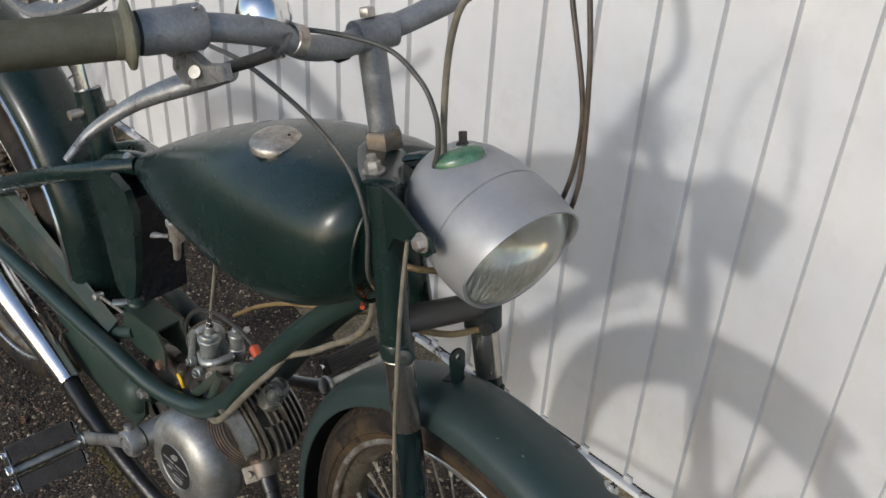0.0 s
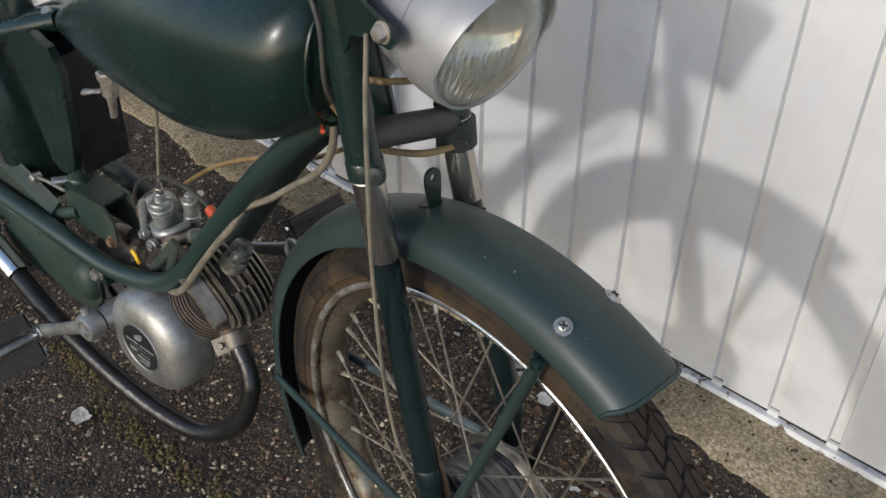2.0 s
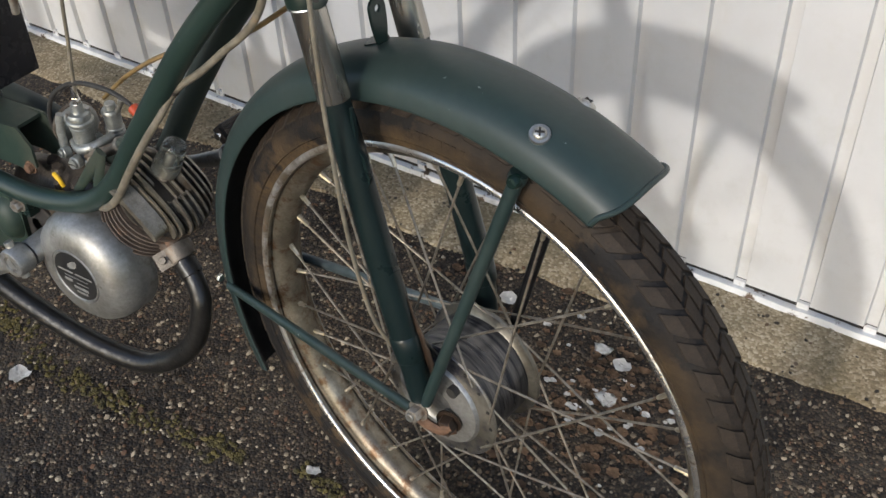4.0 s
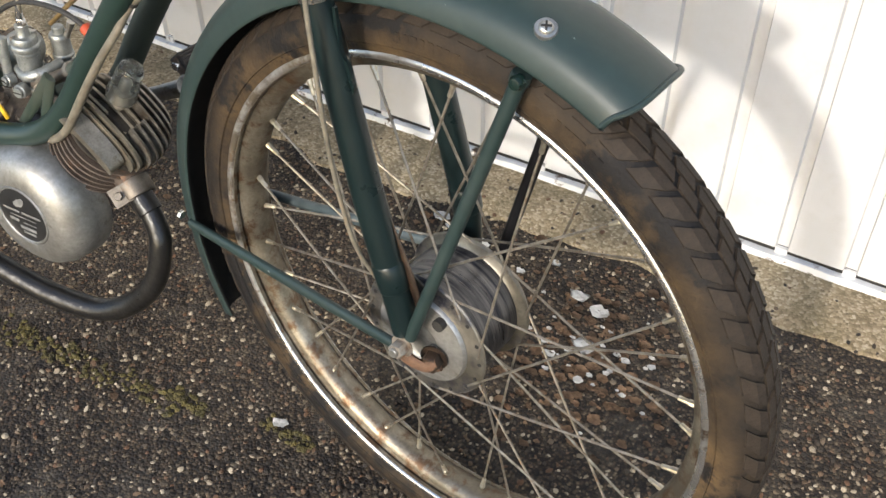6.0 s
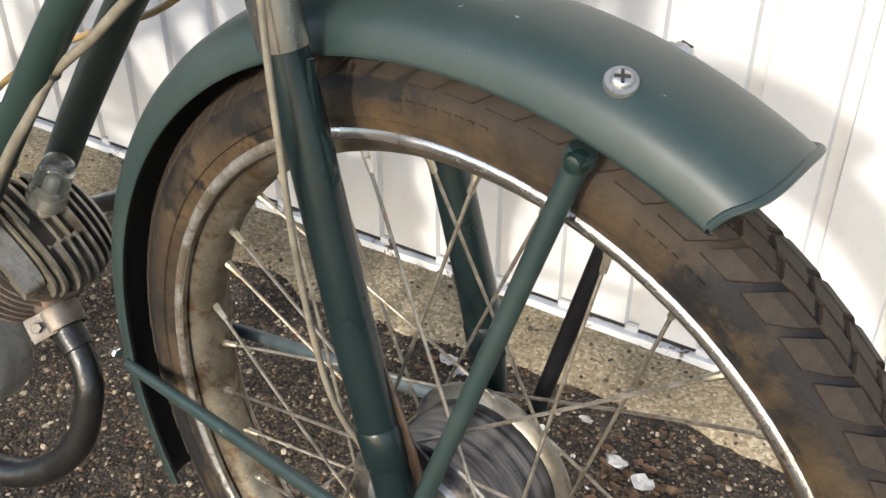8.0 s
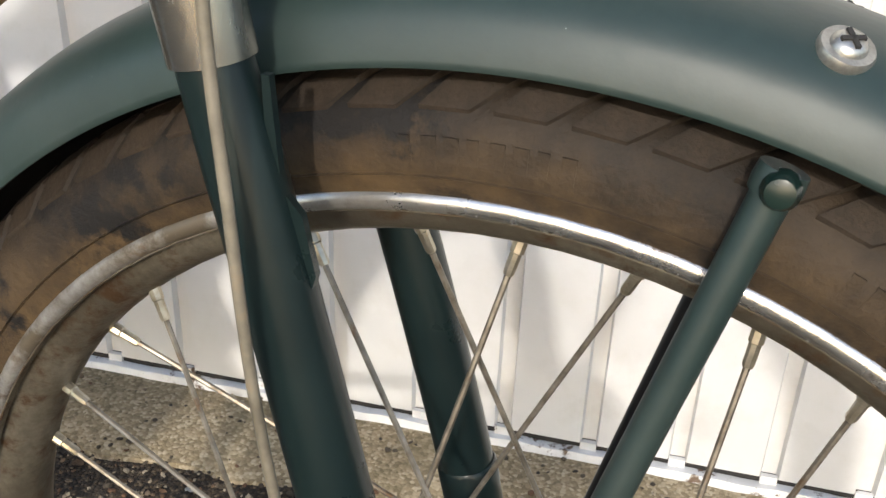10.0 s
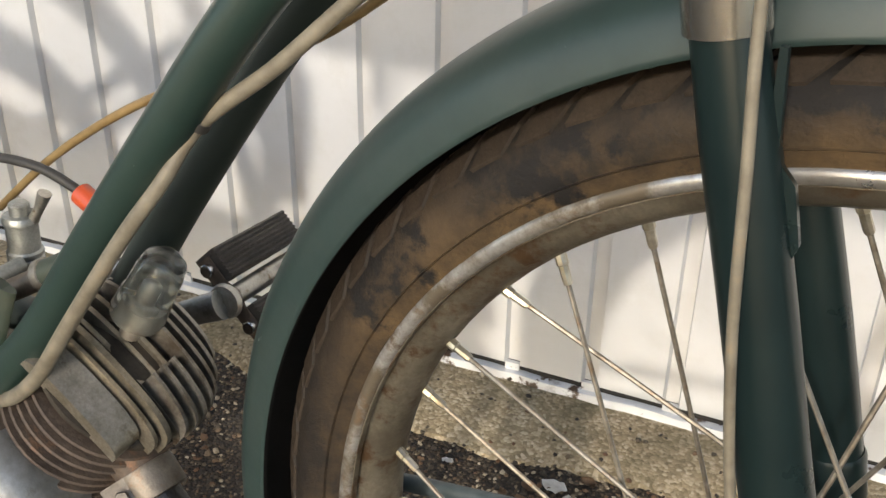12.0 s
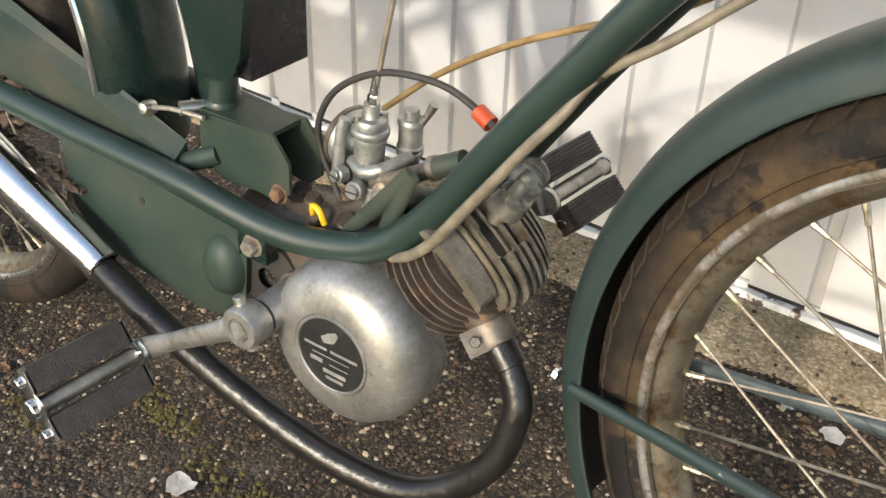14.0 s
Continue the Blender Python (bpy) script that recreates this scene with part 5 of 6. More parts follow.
part("throttle_post", tube([(-0.320, -0.014, 0.366), (-0.318, -0.014, 0.388), (-0.316, -0.013, 0.406), (-0.314, -0.012, 0.415)], [0.0052, 0.0046, 0.0046, 0.0040], 12), CARB, carb, m=MF)
part("body_arm", tube([(-0.312, -0.006, 0.378), (-0.296, -0.012, 0.376), (-0.282, -0.006, 0.380), (-0.274, 0.018, 0.384)], [0.0050, 0.0058, 0.0056, 0.0050], 14), CARB, carb, m=MF)
for p, d, r in (((-0.312, -0.014, 0.370), (-0.25, -1, 0.1), 0.0066), ((-0.297, -0.016, 0.364), (0.1, -1, 0.05), 0.0074)):
    bm = disc(p, d, r, 0.009, 20)
    tip_ = Vector(p) + Vector(d).normalized() * 0.009
    disc(tip_, d, r * 0.74, 0.003, 16, bm=bm)
    screw_ = part("throttle_screw", bm, CARB, carb, "slotted adjusting screw", m=MF)
    part("screw_slot", block((-r * 0.7, -0.0007, 0.0020), (r * 0.7, 0.0007, 0.0034), along(tip_, d)), GAP, carb, m=MF)
part("jet_holder", hexnut((-0.290, -0.010, 0.338), (0.05, 0, 1), 0.0135, 0.010), CARB, carb, m=MF)
part("jet_stem", disc((-0.2895, -0.010, 0.347), (0.05, 0, 1), 0.0056, 0.018, 16), CARB, carb, m=MF)
part("pinch_nut", hexnut((-0.276, -0.014, 0.366), (0.25, -1, -0.1), 0.0105, 0.008, washer=0.0085), CAPM, carb, "tarnished pinch nut", m=MF)
part("pinch_bolt", disc((-0.2743, -0.0215, 0.3652), (0.25, -1, -0.1), 0.0032, 0.005, 10), CAPM, carb, m=MF)
part("inlet_tube", tube([(-0.288, -0.008, 0.368), (-0.268, -0.008, 0.378), (-0.246, -0.004, 0.390), (-0.238, -0.002, 0.395)], [0.0070, 0.0066, 0.0066, 0.0070], 18), OILY, carb, m=MF)
part("inlet_block", tube([(-0.240, -0.003, 0.394), (-0.214, 0.000, 0.408)], [0.0086, 0.0086], 18), GREEN_DUSTY, carb, "cast inlet stub", m=MF)
part("inlet_ring", lathe([(0.0082, -0.002), (0.0096, -0.001), (0.0096, 0.004), (0.0082, 0.005)], MF @ along((-0.239, -0.0025, 0.3945), (0.9, 0.1, 0.48)), 22), ALU_DIRTY, carb)

# exhaust
ex = [(-0.168, -0.0174, 0.285), (-0.152, -0.022, 0.270), (-0.1385, -0.028, 0.250), (-0.135, -0.034, 0.230), (-0.143, -0.044, 0.190), (-0.174, -0.054, 0.152), (-0.220, -0.064, 0.130), (-0.285, -0.075, 0.136), (-0.360, -0.083, 0.160), (-0.450, -0.086, 0.192), (-0.545, -0.080, 0.222)]
pipe = part("exhaust_pipe", tube(ex, [0.0112, 0.0112, 0.0115, 0.0118, 0.0124, 0.0130, 0.0132, 0.0132, 0.0132], 20), PIPE, moped, "glossy black bent exhaust pipe", m=MF)
part("exhaust_port", tube([(-0.214, -0.002, 0.318), (-0.196, -0.008, 0.308), (-0.172, -0.016, 0.289)], [0.023, 0.019, 0.0155], 20), IRON, pipe, m=MF)
CX = Vector((0.70, -0.20, -0.68)).normalized()
C0 = Vector((-0.1758, -0.0152, 0.2925))
part("exhaust_clamp", lathe([(0.0150, 0), (0.0172, 0.0004), (0.0176, 0.002), (0.0176, 0.017), (0.0172, 0.0186), (0.0150, 0.019)], MF @ along(C0, CX), 32), CLAMP, pipe, "dull plated exhaust clamp")
part("pipe_sleeve", lathe([(0.0118, 0.018), (0.0128, 0.019), (0.0129, 0.0375), (0.0120, 0.0385)], MF @ along(C0, CX), 28), PIPE, pipe, "black slit end of the pipe")
lug_u = Vector((-0.565, -0.741, -0.364)).normalized()
lug_n = lug_u.cross(CX).normalized()
lug_n = lug_n if lug_n.z > 0 else -lug_n
lug_m = MF @ Matrix.Translation(C0 + CX * 0.0095 + lug_n * 0.0125 + lug_u * 0.016) @ Matrix((lug_u, CX, lug_n)).transposed().to_4x4()
part("clamp_lug", block((-0.012, -0.0095, -0.0015), (0.0085, 0.0105, 0.0015), lug_m), CLAMP, pipe, "bent clamp tab", bevel=0.001)
part("clamp_bolt", hexnut(lug_m @ Vector((0.0005, 0.0005, 0.0015)), lug_m.to_3x3() @ Vector((0, 0, 1)), 0.0080, 0.0045, washer=0.0056), CLAMP, pipe)
part("pipe_joint", lathe([(0.0140, -0.004), (0.0168, -0.003), (0.0172, 0.0), (0.0172, 0.006), (0.0160, 0.008)], MF @ along((-0.543, -0.080, 0.2235), (-0.9, 0.0, 0.40)), 28), CHROME, pipe, "slit chrome collar")
part("silencer", tube([(-0.545, -0.080, 0.2255), (-0.60, -0.080, 0.249), (-0.72, -0.082, 0.303), (-0.95, -0.084, 0.405)], [0.0165, 0.0190, 0.0240, 0.027], 26), CHROME, moped, "polished chrome silencer", m=MF)

# cranks and pedals
AX = Vector((-0.340, 0, 0.264))
part("crank_axle", tube([(AX.x, -0.108, AX.z), (AX.x, 0.108, AX.z)], 0.0085, 16), STEEL, moped, "pedal axle", m=MF)


def crank(side, end):
    """Crank with cotter pin, boss tube and the two-block pedal at its end."""
    s = 0.100 * side
    arm_ = part("crank", tube([(AX.x, s, AX.z), (AX.x + (end[0] - AX.x) * 0.25, s + side * 0.003, AX.z + (end[2] - AX.z) * 0.25), (AX.x + (end[0] - AX.x) * 0.7, s + side * 0.004, AX.z + (end[2] - AX.z) * 0.7), (end[0], s + side * 0.006, end[2])],
                              [0.0125, 0.0095, 0.0085, 0.0105], 16, flat=((0, 1, 0), 0.72)), ALU, moped, "dull aluminium crank", m=MF)
    part("crank_eye", lathe([(0.007, -0.011), (0.0165, -0.011), (0.0178, -0.009), (0.0178, 0.009), (0.0165, 0.011), (0.0105, 0.011), (0.0098, 0.006), (0, 0.006)], MF @ along((AX.x, s, AX.z), (0, side, 0)), 32), ALU, arm_)
    part("axle_end", disc((AX.x, s + side * 0.005, AX.z), (0, side, 0), 0.0096, 0.0022, 20), RUST, arm_, "rusty axle end", m=MF)
    part("axle_sleeve", tube([(AX.x + 0.002, s * 0.86, AX.z), (AX.x + 0.004, s * 0.42, AX.z + 0.001)], [0.0150, 0.0165], 22), ALU, arm_, m=MF)
    part("sleeve_ring", lathe([(0.0165, -0.004), (0.0195, -0.003), (0.0195, 0.003), (0.0165, 0.004)], MF @ along((AX.x + 0.004, s * 0.45, AX.z), (0, 1, 0)), 26), IRON, arm_)
    for k in (-1, 1):
        p = Vector((AX.x - 0.002, s, AX.z)) + k * Vector((-0.25, 0, 1)).normalized() * 0.015
        part("cotter_pin", disc(p, k * Vector((-0.25, 0, 1)), 0.0052, 0.009, 12), STEEL, arm_, m=MF)
    # pedal
    d = Vector((-0.06, -1, 0.03) if side < 0 else (0.02, 1, -0.09)).normalized()
    o = Vector((end[0], s + side * 0.010, end[2]))
    ped = part("pedal", tube([o, o + d * 0.104], 0.0072, 16), STEEL, moped, "rubber block pedal", m=MF)
    across = Vector((0.60, 0.02, -0.80)) if side < 0 else Vector((0.70, 0.0, -0.71))
    across = (across - d * across.dot(d)).normalized()
    up = across.cross(d)
    wide = 1.0 if side < 0 else 0.66
    for where in ((0.008, 0.102) if side < 0 else (0.008,)):
        c = o + d * where
        bm = tube([c - across * 0.031, c - across * 0.012, c, c + across * 0.012, c + across * 0.031], [0.0095 * wide, 0.0085 * wide, 0.0150 * wide, 0.0085 * wide, 0.0095 * wide], 14, flat=(tuple(d), 0.24))
        part("pedal_plate", bm, CHROME if side < 0 else IRON, ped, "bright pedal end plate" if side < 0 else "rusty pedal end plate", m=MF)
        for k in (-1, 1):
            part("pedal_nut", disc(c + across * 0.0235 * k + d * 0.001, d if where > 0.05 else -d, 0.0048, 0.006, 10), CHROME, ped, m=MF)
    part("dust_cap", disc(o + d * 0.103, d, 0.009, 0.007, 20), CHROME, ped, m=MF)
    part("pedal_cone", lathe([(0.0072, 0.0), (0.0115, 0.001), (0.0125, 0.005), (0.009, 0.010), (0.0072, 0.012)], MF @ along(o - d * 0.002, d), 22), STEEL, ped)
    for k in (-1, 1):
        mm = Matrix.Translation(o + d * 0.055 + across * 0.0225 * k) @ Matrix((across, d, up)).transposed().to_4x4()
        rub = bmesh.new()
        n = 15
        sec = [(-0.0115, -0.009), (0.0115, -0.009)]
        top_ = []
        for j in range(n):
            x = 0.0115 - 0.023 * j / (n - 1)
            top_.append((x, 0.0105 if j % 2 else 0.0088))
        ring = sec + top_
        a = [rub.verts.new(mm @ Vector((x, -0.044, z))) for x, z in ring]
        b = [rub.verts.new(mm @ Vector((x, 0.044, z))) for x, z in ring]
        rub.faces.new(a), rub.faces.new(b[::-1])
        for j in range(len(ring)):
            q = (j + 1) % len(ring)
            rub.faces.new((a[j], b[j], b[q], a[q]))
        part("pedal_rubber", rub, PEDAL_RUBBER, ped, "ribbed black rubber block", m=MF)


crank(-1, (-0.462, 0, 0.184))
crank(1, (-0.202, 0, 0.328))

# chain running back to the rear wheel
LINK = lathe([(0.0, 0.0), (0.0040, 0.0), (0.0040, 0.0012), (0.0, 0.0012)], Matrix(), 12)
for v in LINK.verts:
    v.co.x += 0.0045 if v.co.x > 0 else -0.0045
    v.co.y *= 0.8 if abs(v.co.x) < 0.0055 else 1.0
link_mesh = bpy.data.meshes.new("chain_link")
LINK.to_mesh(link_mesh)
LINK.free()
link_mesh.materials.append(OILY)
chain_a, chain_b = Vector((-0.592, -0.052, 0.271)), Vector((-0.880, -0.052, 0.326))
chain_dir = (chain_b - chain_a).normalized()
rollers = bmesh.new()
for k in range(24):
    disc(chain_a + chain_dir * 0.0122 * k + Vector((0, -0.004, 0)), (0, 1, 0), 0.0036, 0.008, 10, bm=rollers)
chain = part("chain", rollers, IRON, moped, "rusty roller chain", m=MF)
for k in range(23):
    c = chain_a + chain_dir * 0.0122 * (k + 0.5)
    for side in (-1, 1):
        ob = new("chain_link", link_mesh)
        ob.parent = chain
        ob.matrix_basis = MF @ Matrix.Translation(c + Vector((0, side * (0.0035 if k % 2 else 0.0050), 0))) @ Matrix.Rotation(math.atan2(-chain_dir.z, -chain_dir.x), 4, "Y") @ pose(0, 0, 0, 90, 0, 0)

# rear wheel and mudguard
REAR = Vector((-0.905, 0, 0.2956))
rear_wheel, rear_tyre, RWM = wheel("rear_wheel", REAR, MF)
part("rear_hub", lathe([(0, 0.045), (0.03, 0.045), (0.05, 0.03), (0.055, 0.025), (0.055, -0.025), (0.05, -0.03), (0.03, -0.045), (0, -0.045)], RWM, 40), ALU_DIRTY, rear_wheel)
spokes(rear_wheel, RWM, False)
rg = guard_mesh(99, -70, Vector((-0.863, 0, 0.365)), 0.338, 0.306, 0.047)
rear_guard = part("rear_mudguard", rg, GREEN, moped, "dark green rear mudguard", m=MF)
part("rear_guard_bead", tube([(-0.863 + 0.307 * math.sin(radians(a)), -0.0475, 0.365 + 0.307 * math.cos(radians(a))) for a in range(20, 100, 7)], 0.0035, 8, 3), CHROME, rear_guard, m=MF)
part("carrier_rod", tube([(-0.72, -0.05, 0.79), (-0.62, -0.03, 0.80), (-0.55, 0.0, 0.79)], 0.006, 10), BLACK, moped, m=MF)
seat = part("saddle_spring_frame", tube([(-0.63, -0.05, 0.785), (-0.58, -0.02, 0.755), (-0.50, 0.0, 0.785), (-0.44, 0.02, 0.83)], [0.012, 0.020, 0.018, 0.012], 14, flat=((0, 0, 1), 0.5)), BAR, moped, "grey steel saddle frame", m=MF)
part("seat_bolt", hexnut((-0.555, -0.035, 0.79), (0.3, -1, 0), 0.020, 0.018), CAPM, moped, m=MF)

# ---- cables ----
def cable(name, pts, r, mat, label, m=None, parent=moped):
    return part(name, tube(pts, r, 10, 8), mat, parent, label, m=m)


cable("brake_cable", [fr(-0.034, -0.145, 0.906), fr(-0.004, -0.140, 0.922), fr(0.024, -0.135, 0.938), (-0.205, -0.090, 0.928), (-0.162, -0.045, 0.922), (-0.128, -0.033, 0.906), (-0.108, -0.030, 0.884), (-0.101, -0.030, 0.858), (-0.104, -0.03, 0.838)], 0.0021, CABLE_DARK, "dark brake cable")
cable("cable_sleeve", [fr(-0.030, -0.143, 0.908), fr(-0.004, -0.140, 0.922), fr(0.025, -0.138, 0.939)], 0.0048, RUBBER, "black rubber cable sleeve")
cable("throttle_cable", [fr(-0.137, -0.083, 0.875), fr(-0.089, -0.083, 0.876), fr(-0.03, -0.083, 0.865), fr(0.012, -0.083, 0.851), fr(0.046, -0.083, 0.83), fr(0.066, -0.083, 0.793), fr(0.064, -0.078, 0.744), fr(0.054, -0.062, 0.716), fr(0.038, -0.036, 0.692), fr(0.020, -0.012, 0.672)], 0.0021, CABLE_DARK, "dark throttle cable")
cable("front_brake_cable", [(-0.075, -0.075, 0.800), (-0.072, -0.080, 0.745), (-0.068, -0.083, 0.690), (-0.066, -0.083, 0.610), (-0.062, -0.083, 0.560), (-0.057, -0.082, 0.500), (-0.048, -0.080, 0.440), (-0.037, -0.076, 0.395), (-0.022, -0.062, 0.352)], 0.0019, CABLE, "grey front brake cable")
part("cable_end", tube([(-0.020, -0.070, 0.372), (-0.018, -0.062, 0.350), (-0.017, -0.058, 0.335)], [0.0042, 0.0052, 0.002], 10), STEEL, moped)
cable("lamp_cable", [(-0.104, -0.020, 0.838), (-0.106, -0.020, 0.850), (-0.110, -0.020, 0.900), (-0.109, -0.018, 0.946), (-0.100, -0.012, 0.978), (-0.080, 0.02, 1.01)], 0.0028, CABLE, "thick grey lamp cable")
cable("loop_cable", [(-0.046, 0.055, 0.796), (-0.041, 0.055, 0.814), (-0.034, 0.055, 0.846), (-0.033, 0.055, 0.886), (-0.040, 0.055, 0.917), (-0.053, 0.055, 0.952), (-0.064, 0.056, 0.978), (-0.085, 0.06, 1.03)], 0.0022, CABLE_BROWN, "dark brown looping cable")
cable("loop_cable", [(-0.038, 0.055, 0.786), (-0.032, 0.055, 0.802), (-0.026, 0.055, 0.839), (-0.029, 0.055, 0.888), (-0.036, 0.055, 0.941), (-0.046, 0.056, 0.981), (-0.065, 0.06, 1.04)], 0.0022, CABLE_BROWN, "dark brown looping cable")
part("loom", tube([fr(0.016, 0.000, 0.690), fr(0.014, -0.014, 0.678), fr(0.016, -0.0225, 0.661), fr(0.0158, -0.0240, 0.6428), fr(0.0105, -0.0240, 0.6256), fr(-0.0009, -0.0250, 0.6063), fr(-0.0171, -0.0260, 0.5893), fr(-0.0379, -0.0270, 0.5715), fr(-0.0690, -0.0280, 0.5436), fr(-0.107, -0.0285, 0.5135), fr(-0.124, -0.037, 0.486), fr(-0.142, -0.042, 0.461), fr(-0.160, -0.046, 0.434), fr(-0.182, -0.047, 0.402), fr(-0.207, -0.047, 0.366), fr(-0.226, -0.047, 0.347), fr(-0.246, -0.041, 0.334)], [0.0036, 0.0036, 0.0036, 0.0034, 0.0036, 0.0040, 0.0044, 0.0042], 12, 8), CABLE, moped, "grey wiring loom tied to the frame tube")
part("loom_tie", lathe([(0.0036, -0.003), (0.0047, -0.002), (0.0049, 0.0), (0.0045, 0.003)], along(fr(-0.107, -0.0285, 0.5135), (0.6, 0.0, 0.8)), 12), RUBBER, moped, "dark cable tie")
cable("plug_lead", [fr(-0.186, -0.010, 0.446), fr(-0.204, 0, 0.449), fr(-0.238, 0, 0.46), fr(-0.287, 0, 0.455), fr(-0.329, 0, 0.431), fr(-0.349, 0, 0.399), fr(-0.347, 0, 0.37), fr(-0.325, 0, 0.327)], 0.0027, RUBBER, "black ignition lead")
part("plug_lead_cap", tube([fr(-0.206, 0.0, 0.4495), fr(-0.193, -0.003, 0.4445)], [0.0062, 0.0062], 16), RED, moped, "red plastic lead cap")
cable("tan_hose", [fr(-0.336, 0.065, 0.388), fr(-0.285, 0.065, 0.432), fr(-0.226, 0.065, 0.471), fr(-0.165, 0.065, 0.501), fr(-0.1, 0.065, 0.53), fr(-0.03, 0.065, 0.58)], 0.0027, CABLE_TAN, "tan hose")
cable("carb_cable", [fr(-0.2945, 0, 0.437), fr(-0.287, 0, 0.476), fr(-0.28, 0, 0.51), fr(-0.27, 0, 0.56), fr(-0.25, 0, 0.62)], 0.0021, CABLE, "grey carburettor cable")
cable("under_yoke_cable", [(-0.165, -0.040, 0.690), (-0.130, -0.035, 0.668), (-0.105, 0.000, 0.655), (-0.100, 0.040, 0.648)], 0.0032, CABLE_TAN, "tan cable under the yoke")
cable("yoke_cable", [(-0.18, -0.030, 0.722), (-0.14, -0.02, 0.716), (-0.098, 0.022, 0.722), (-0.07, 0.055, 0.74)], 0.0030, CABLE_TAN, "tan cable behind the lamp")
cable("red_wire", [fr(0.022, -0.040, 0.672), fr(0.035, -0.055, 0.675)], 0.0022, RED, "red wire")
tread(front_wheel, WM)

# ---- litter and loose stones ----
def chip_material():
    mat = CHIP
    n, l = nodes_of(mat)
    geo = n.new("ShaderNodeNewGeometry")
    r = n.new("ShaderNodeValToRGB")
    e = r.color_ramp.elements
    e[0].position, e[0].color = 0.0, (0.013, 0.009, 0.006, 1)
    e[1].position, e[1].color = 1.0, (0.37, 0.31, 0.22, 1)
    for p, c in ((0.30, (0.030, 0.0215, 0.0135)), (0.58, (0.064, 0.048, 0.030)), (0.66, (0.095, 0.046, 0.021)), (0.82, (0.13, 0.098, 0.062))):
        e.new(p).color = (*c, 1)
    l.new(geo.outputs["Random Per Island"], r.inputs["Fac"])
    l.new(r.outputs["Color"], n["Principled BSDF"].inputs["Base Color"])


chip_material()


def ico():
    bm = bmesh.new()
    bmesh.ops.create_icosphere(bm, subdivisions=1, radius=1.0)
    vs = [v.co.copy() for v in bm.verts]
    fs = [[v.index for v in f.verts] for f in bm.faces]
    bm.free()
    return vs, fs


def scatter(name, count, area, size, mat, label, category, seed, flat=0.55, lift=0.15, keep=None):
    """Many small stones in one mesh, each its own lump, bedded in the ground."""
    rng = random.Random(seed)
    vs, fs = ico()
    verts, faces = [], []
    while count > 0:
        x, y = rng.uniform(area[0], area[1]), rng.uniform(area[2], area[3])
        if keep and not keep(x, y):
            count -= 0.25
            continue
        r = rng.uniform(*size) * rng.choice((0.7, 1.0, 1.0, 1.35))
        turn = Euler((rng.uniform(-0.5, 0.5), rng.uniform(-0.5, 0.5), rng.uniform(0, 6.28))).to_matrix()
        sc = Vector((r * rng.uniform(0.7, 1.3), r * rng.uniform(0.7, 1.2), r * flat * rng.uniform(0.7, 1.2)))
        b = len(verts)
        for v in vs:
            p = turn @ Vector((v.x * sc.x, v.y * sc.y, v.z * sc.z)) * (1 + 0.5 * noise.noise(v * 1.7 + Vector((x * 90, y * 90, 0))))
            verts.append((x + p.x, y + p.y, r * lift + p.z))
        faces += [[b + i for i in f] for f in fs]
        count -= 1
    me = bpy.data.meshes.new(name)
    me.from_pydata(verts, [], faces)
    me.materials.append(mat)
    return tagged(new(name, me), label, category, kind="stuff")


def off_strip(x, y):
    return y < 0.5197 + (x + 0.42184) * 0.1143 - 0.11


scatter("stone_chippings", 30000, (-1.25, 0.55, -0.42, 0.46), (0.0015, 0.0032), CHIP, "brown and grey stone chippings in the asphalt", "gravel", 11, keep=off_strip)
scatter("loose_grit", 1500, (-1.2, 0.5, 0.33, 0.55), (0.0012, 0.003), CHIP, "fine grit lying on the concrete strip", "grit", 12, lift=2.2)


def petal(x, y, r, seed, mat, label, category, lift=0.004):
    """A crumpled leaf or petal lying on the ground."""
    rng = random.Random(seed)
    bm = bmesh.new()
    n, rings = 14, []
    for q in (0.25, 0.6, 1.0):
        rings.append([bm.verts.new((x + r * q * math.cos(a) * rng.uniform(0.75, 1.2), y + r * q * math.sin(a) * rng.uniform(0.5, 0.9), lift + r * 0.35 * q * rng.uniform(0.0, 1.0))) for a in (math.tau * k / n for k in range(n))])
    c = bm.verts.new((x, y, lift + r * 0.1))
    for k in range(n):
        bm.faces.new((c, rings[0][k], rings[0][(k + 1) % n]))
        for p, q in zip(rings, rings[1:]):
            bm.faces.new((p[k], q[k], q[(k + 1) % n], p[(k + 1) % n]))
    bmesh.ops.solidify(bm, geom=bm.faces[:], thickness=0.0006)
    return tagged(part(category.replace(" ", "_"), bm, mat, smooth=60), label, category, group="litter by the door")


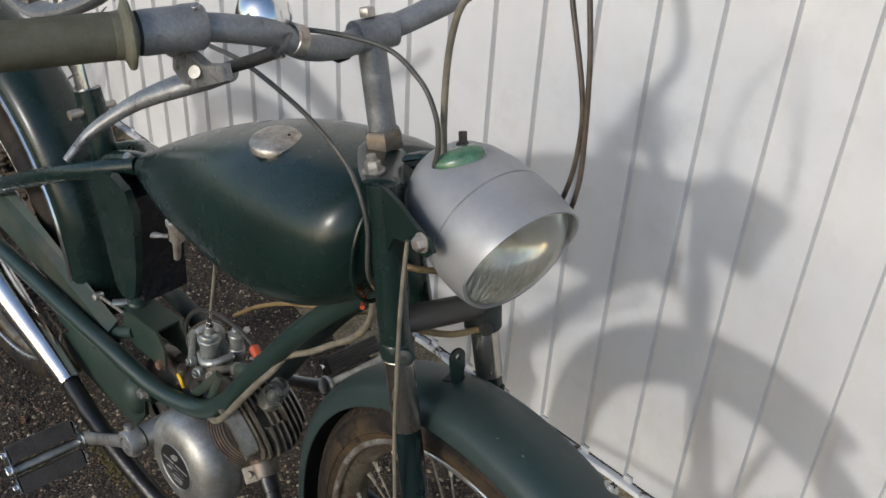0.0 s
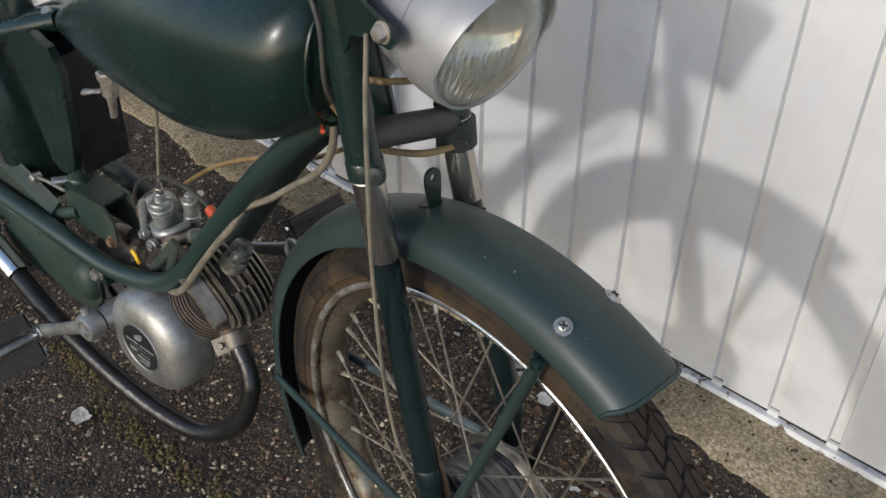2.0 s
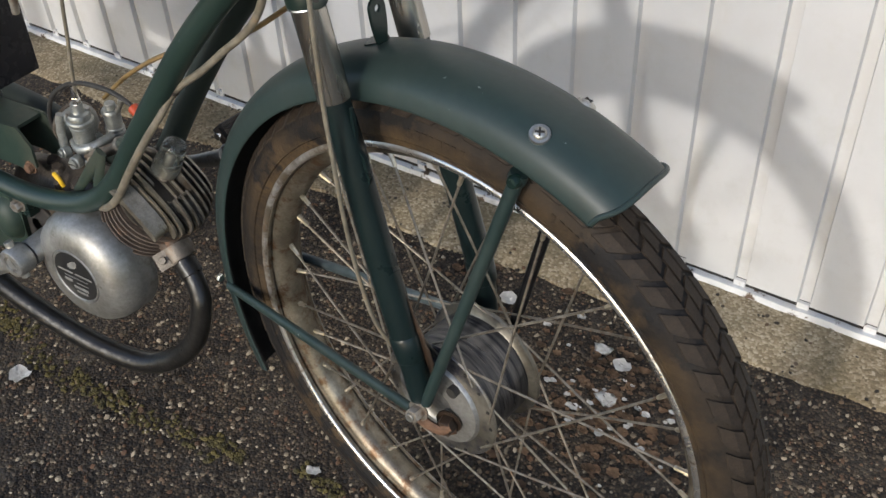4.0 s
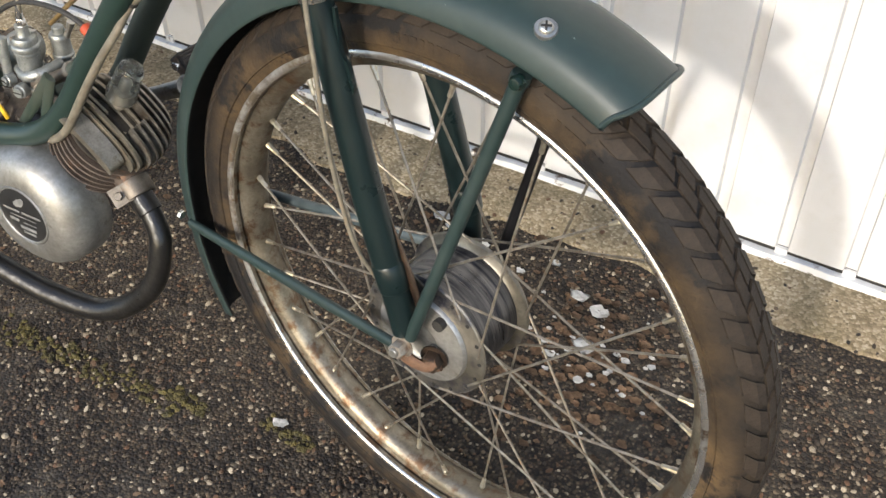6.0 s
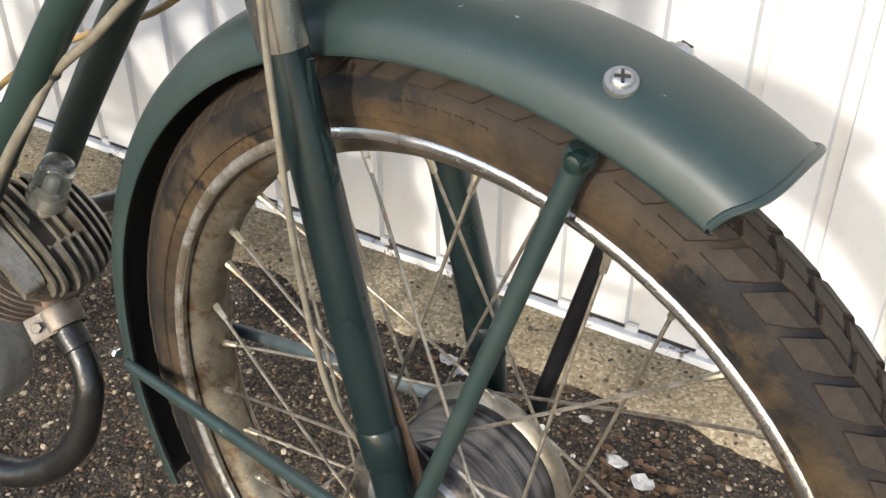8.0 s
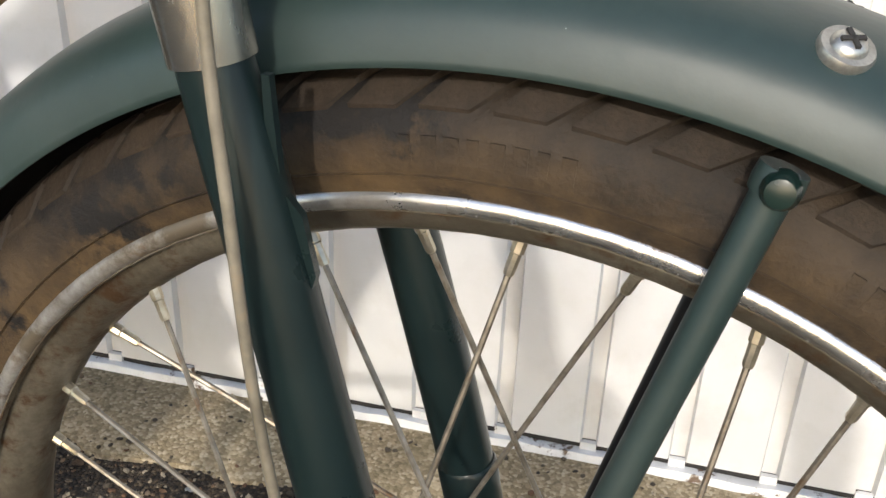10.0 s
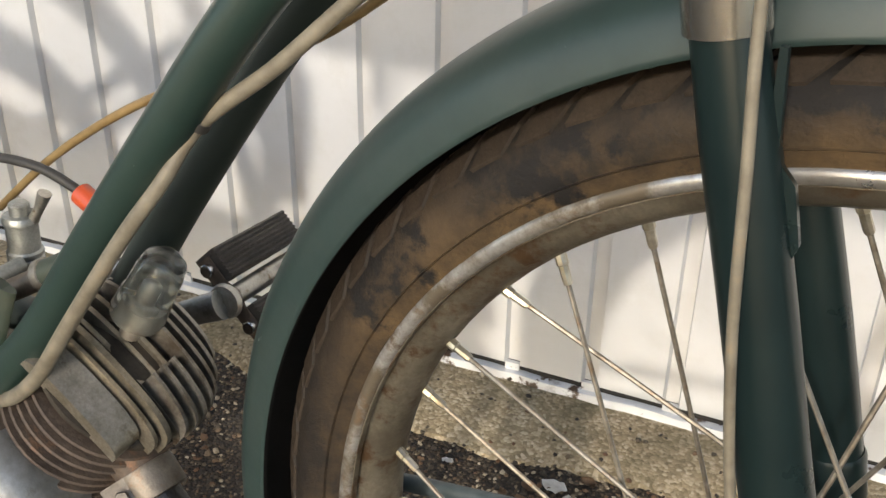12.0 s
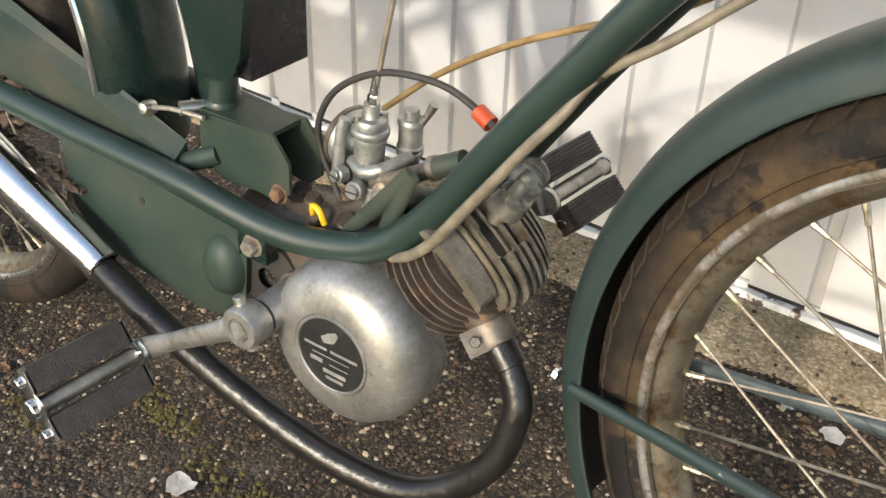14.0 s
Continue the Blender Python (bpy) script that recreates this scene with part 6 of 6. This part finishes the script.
for k, (x, y, r) in enumerate(((-0.003, 0.290, 0.016), (-0.053, 0.363, 0.013), (-0.017, 0.352, 0.014), (-0.112, 0.396, 0.008), (-0.293, 0.381, 0.013), (-0.270, 0.372, 0.008), (-0.644, -0.155, 0.018), (-0.219, -0.020, 0.010), (-0.212, 0.362, 0.016), (-0.14, 0.355, 0.007),
                               (-0.03, 0.255, 0.009), (0.05, 0.30, 0.006), (-1.00, -0.02, 0.012), (0.02, 0.24, 0.007), (-0.40, 0.36, 0.006), (0.08, 0.31, 0.006))):
    petal(x, y, r, 40 + k, PALE, "pale dry petal lying on the asphalt", "petal")
rng = random.Random(8)
for k in range(34):
    petal(rng.gauss(0.005, 0.055), rng.gauss(0.275, 0.055), rng.uniform(0.0020, 0.0055), 400 + k, PALE, "small pale shell scrap among the leaves", "shell scrap", lift=0.004)
rng = random.Random(5)
for k in range(300):
    if k < 250:
        x, y = rng.gauss(0.005, 0.058), rng.gauss(0.27, 0.062)
    elif k < 280:
        x, y = rng.uniform(-0.55, 0.25), rng.uniform(0.34, 0.43)
    else:
        x, y = rng.uniform(-1.0, 0.3), rng.uniform(-0.3, 0.2)
    petal(x, y, rng.uniform(0.0030, 0.0095), 90 + k, LEAF, "brown dead leaf scrap on the asphalt", "dead leaf", lift=0.003)
for k, (x, y, w) in enumerate(((-0.55, -0.109, 0.045), (-0.47, -0.098, 0.05), (-0.38, -0.079, 0.05), (-0.203, -0.024, 0.035), (-0.745, -0.10, 0.05), (-0.623, -0.117, 0.06), (-0.84, -0.206, 0.04), (-0.76, -0.11, 0.05), (-0.33, -0.06, 0.03))):
    m = scatter("moss", 75, (x - w, x + w, y - w * 0.28, y + w * 0.28), (0.0016, 0.004), MOSS, "yellow-green moss tuft in the asphalt", "moss", 60 + k, flat=0.8, lift=0.3)

# dry bramble behind the rear wheel, at the end of the door
def bramble():
    rng = random.Random(21)
    bm = bmesh.new()
    for k in range(70):
        x, y = rng.uniform(-2.6, -1.75), rng.uniform(-0.15, 0.30)
        p = Vector((x, y, 0))
        pts = [p]
        for j in range(4):
            p = p + Vector((rng.uniform(-0.12, 0.12), rng.uniform(-0.1, 0.1), rng.uniform(0.03, 0.18)))
            pts.append(p)
        tube(pts, [0.004, 0.003, 0.002, 0.0015, 0.001], 5, 3, bm=bm)
    return bm


tagged(part("bramble", bramble(), TWIG), "tangle of dry brown bramble twigs", "bramble", kind="stuff")
scatter("leaf_litter", 2600, (-2.7, -1.45, -0.25, 0.33), (0.008, 0.02), HEDGE, "brown leaf litter beneath the brambles", "leaf litter", 31, flat=0.35, lift=0.8)
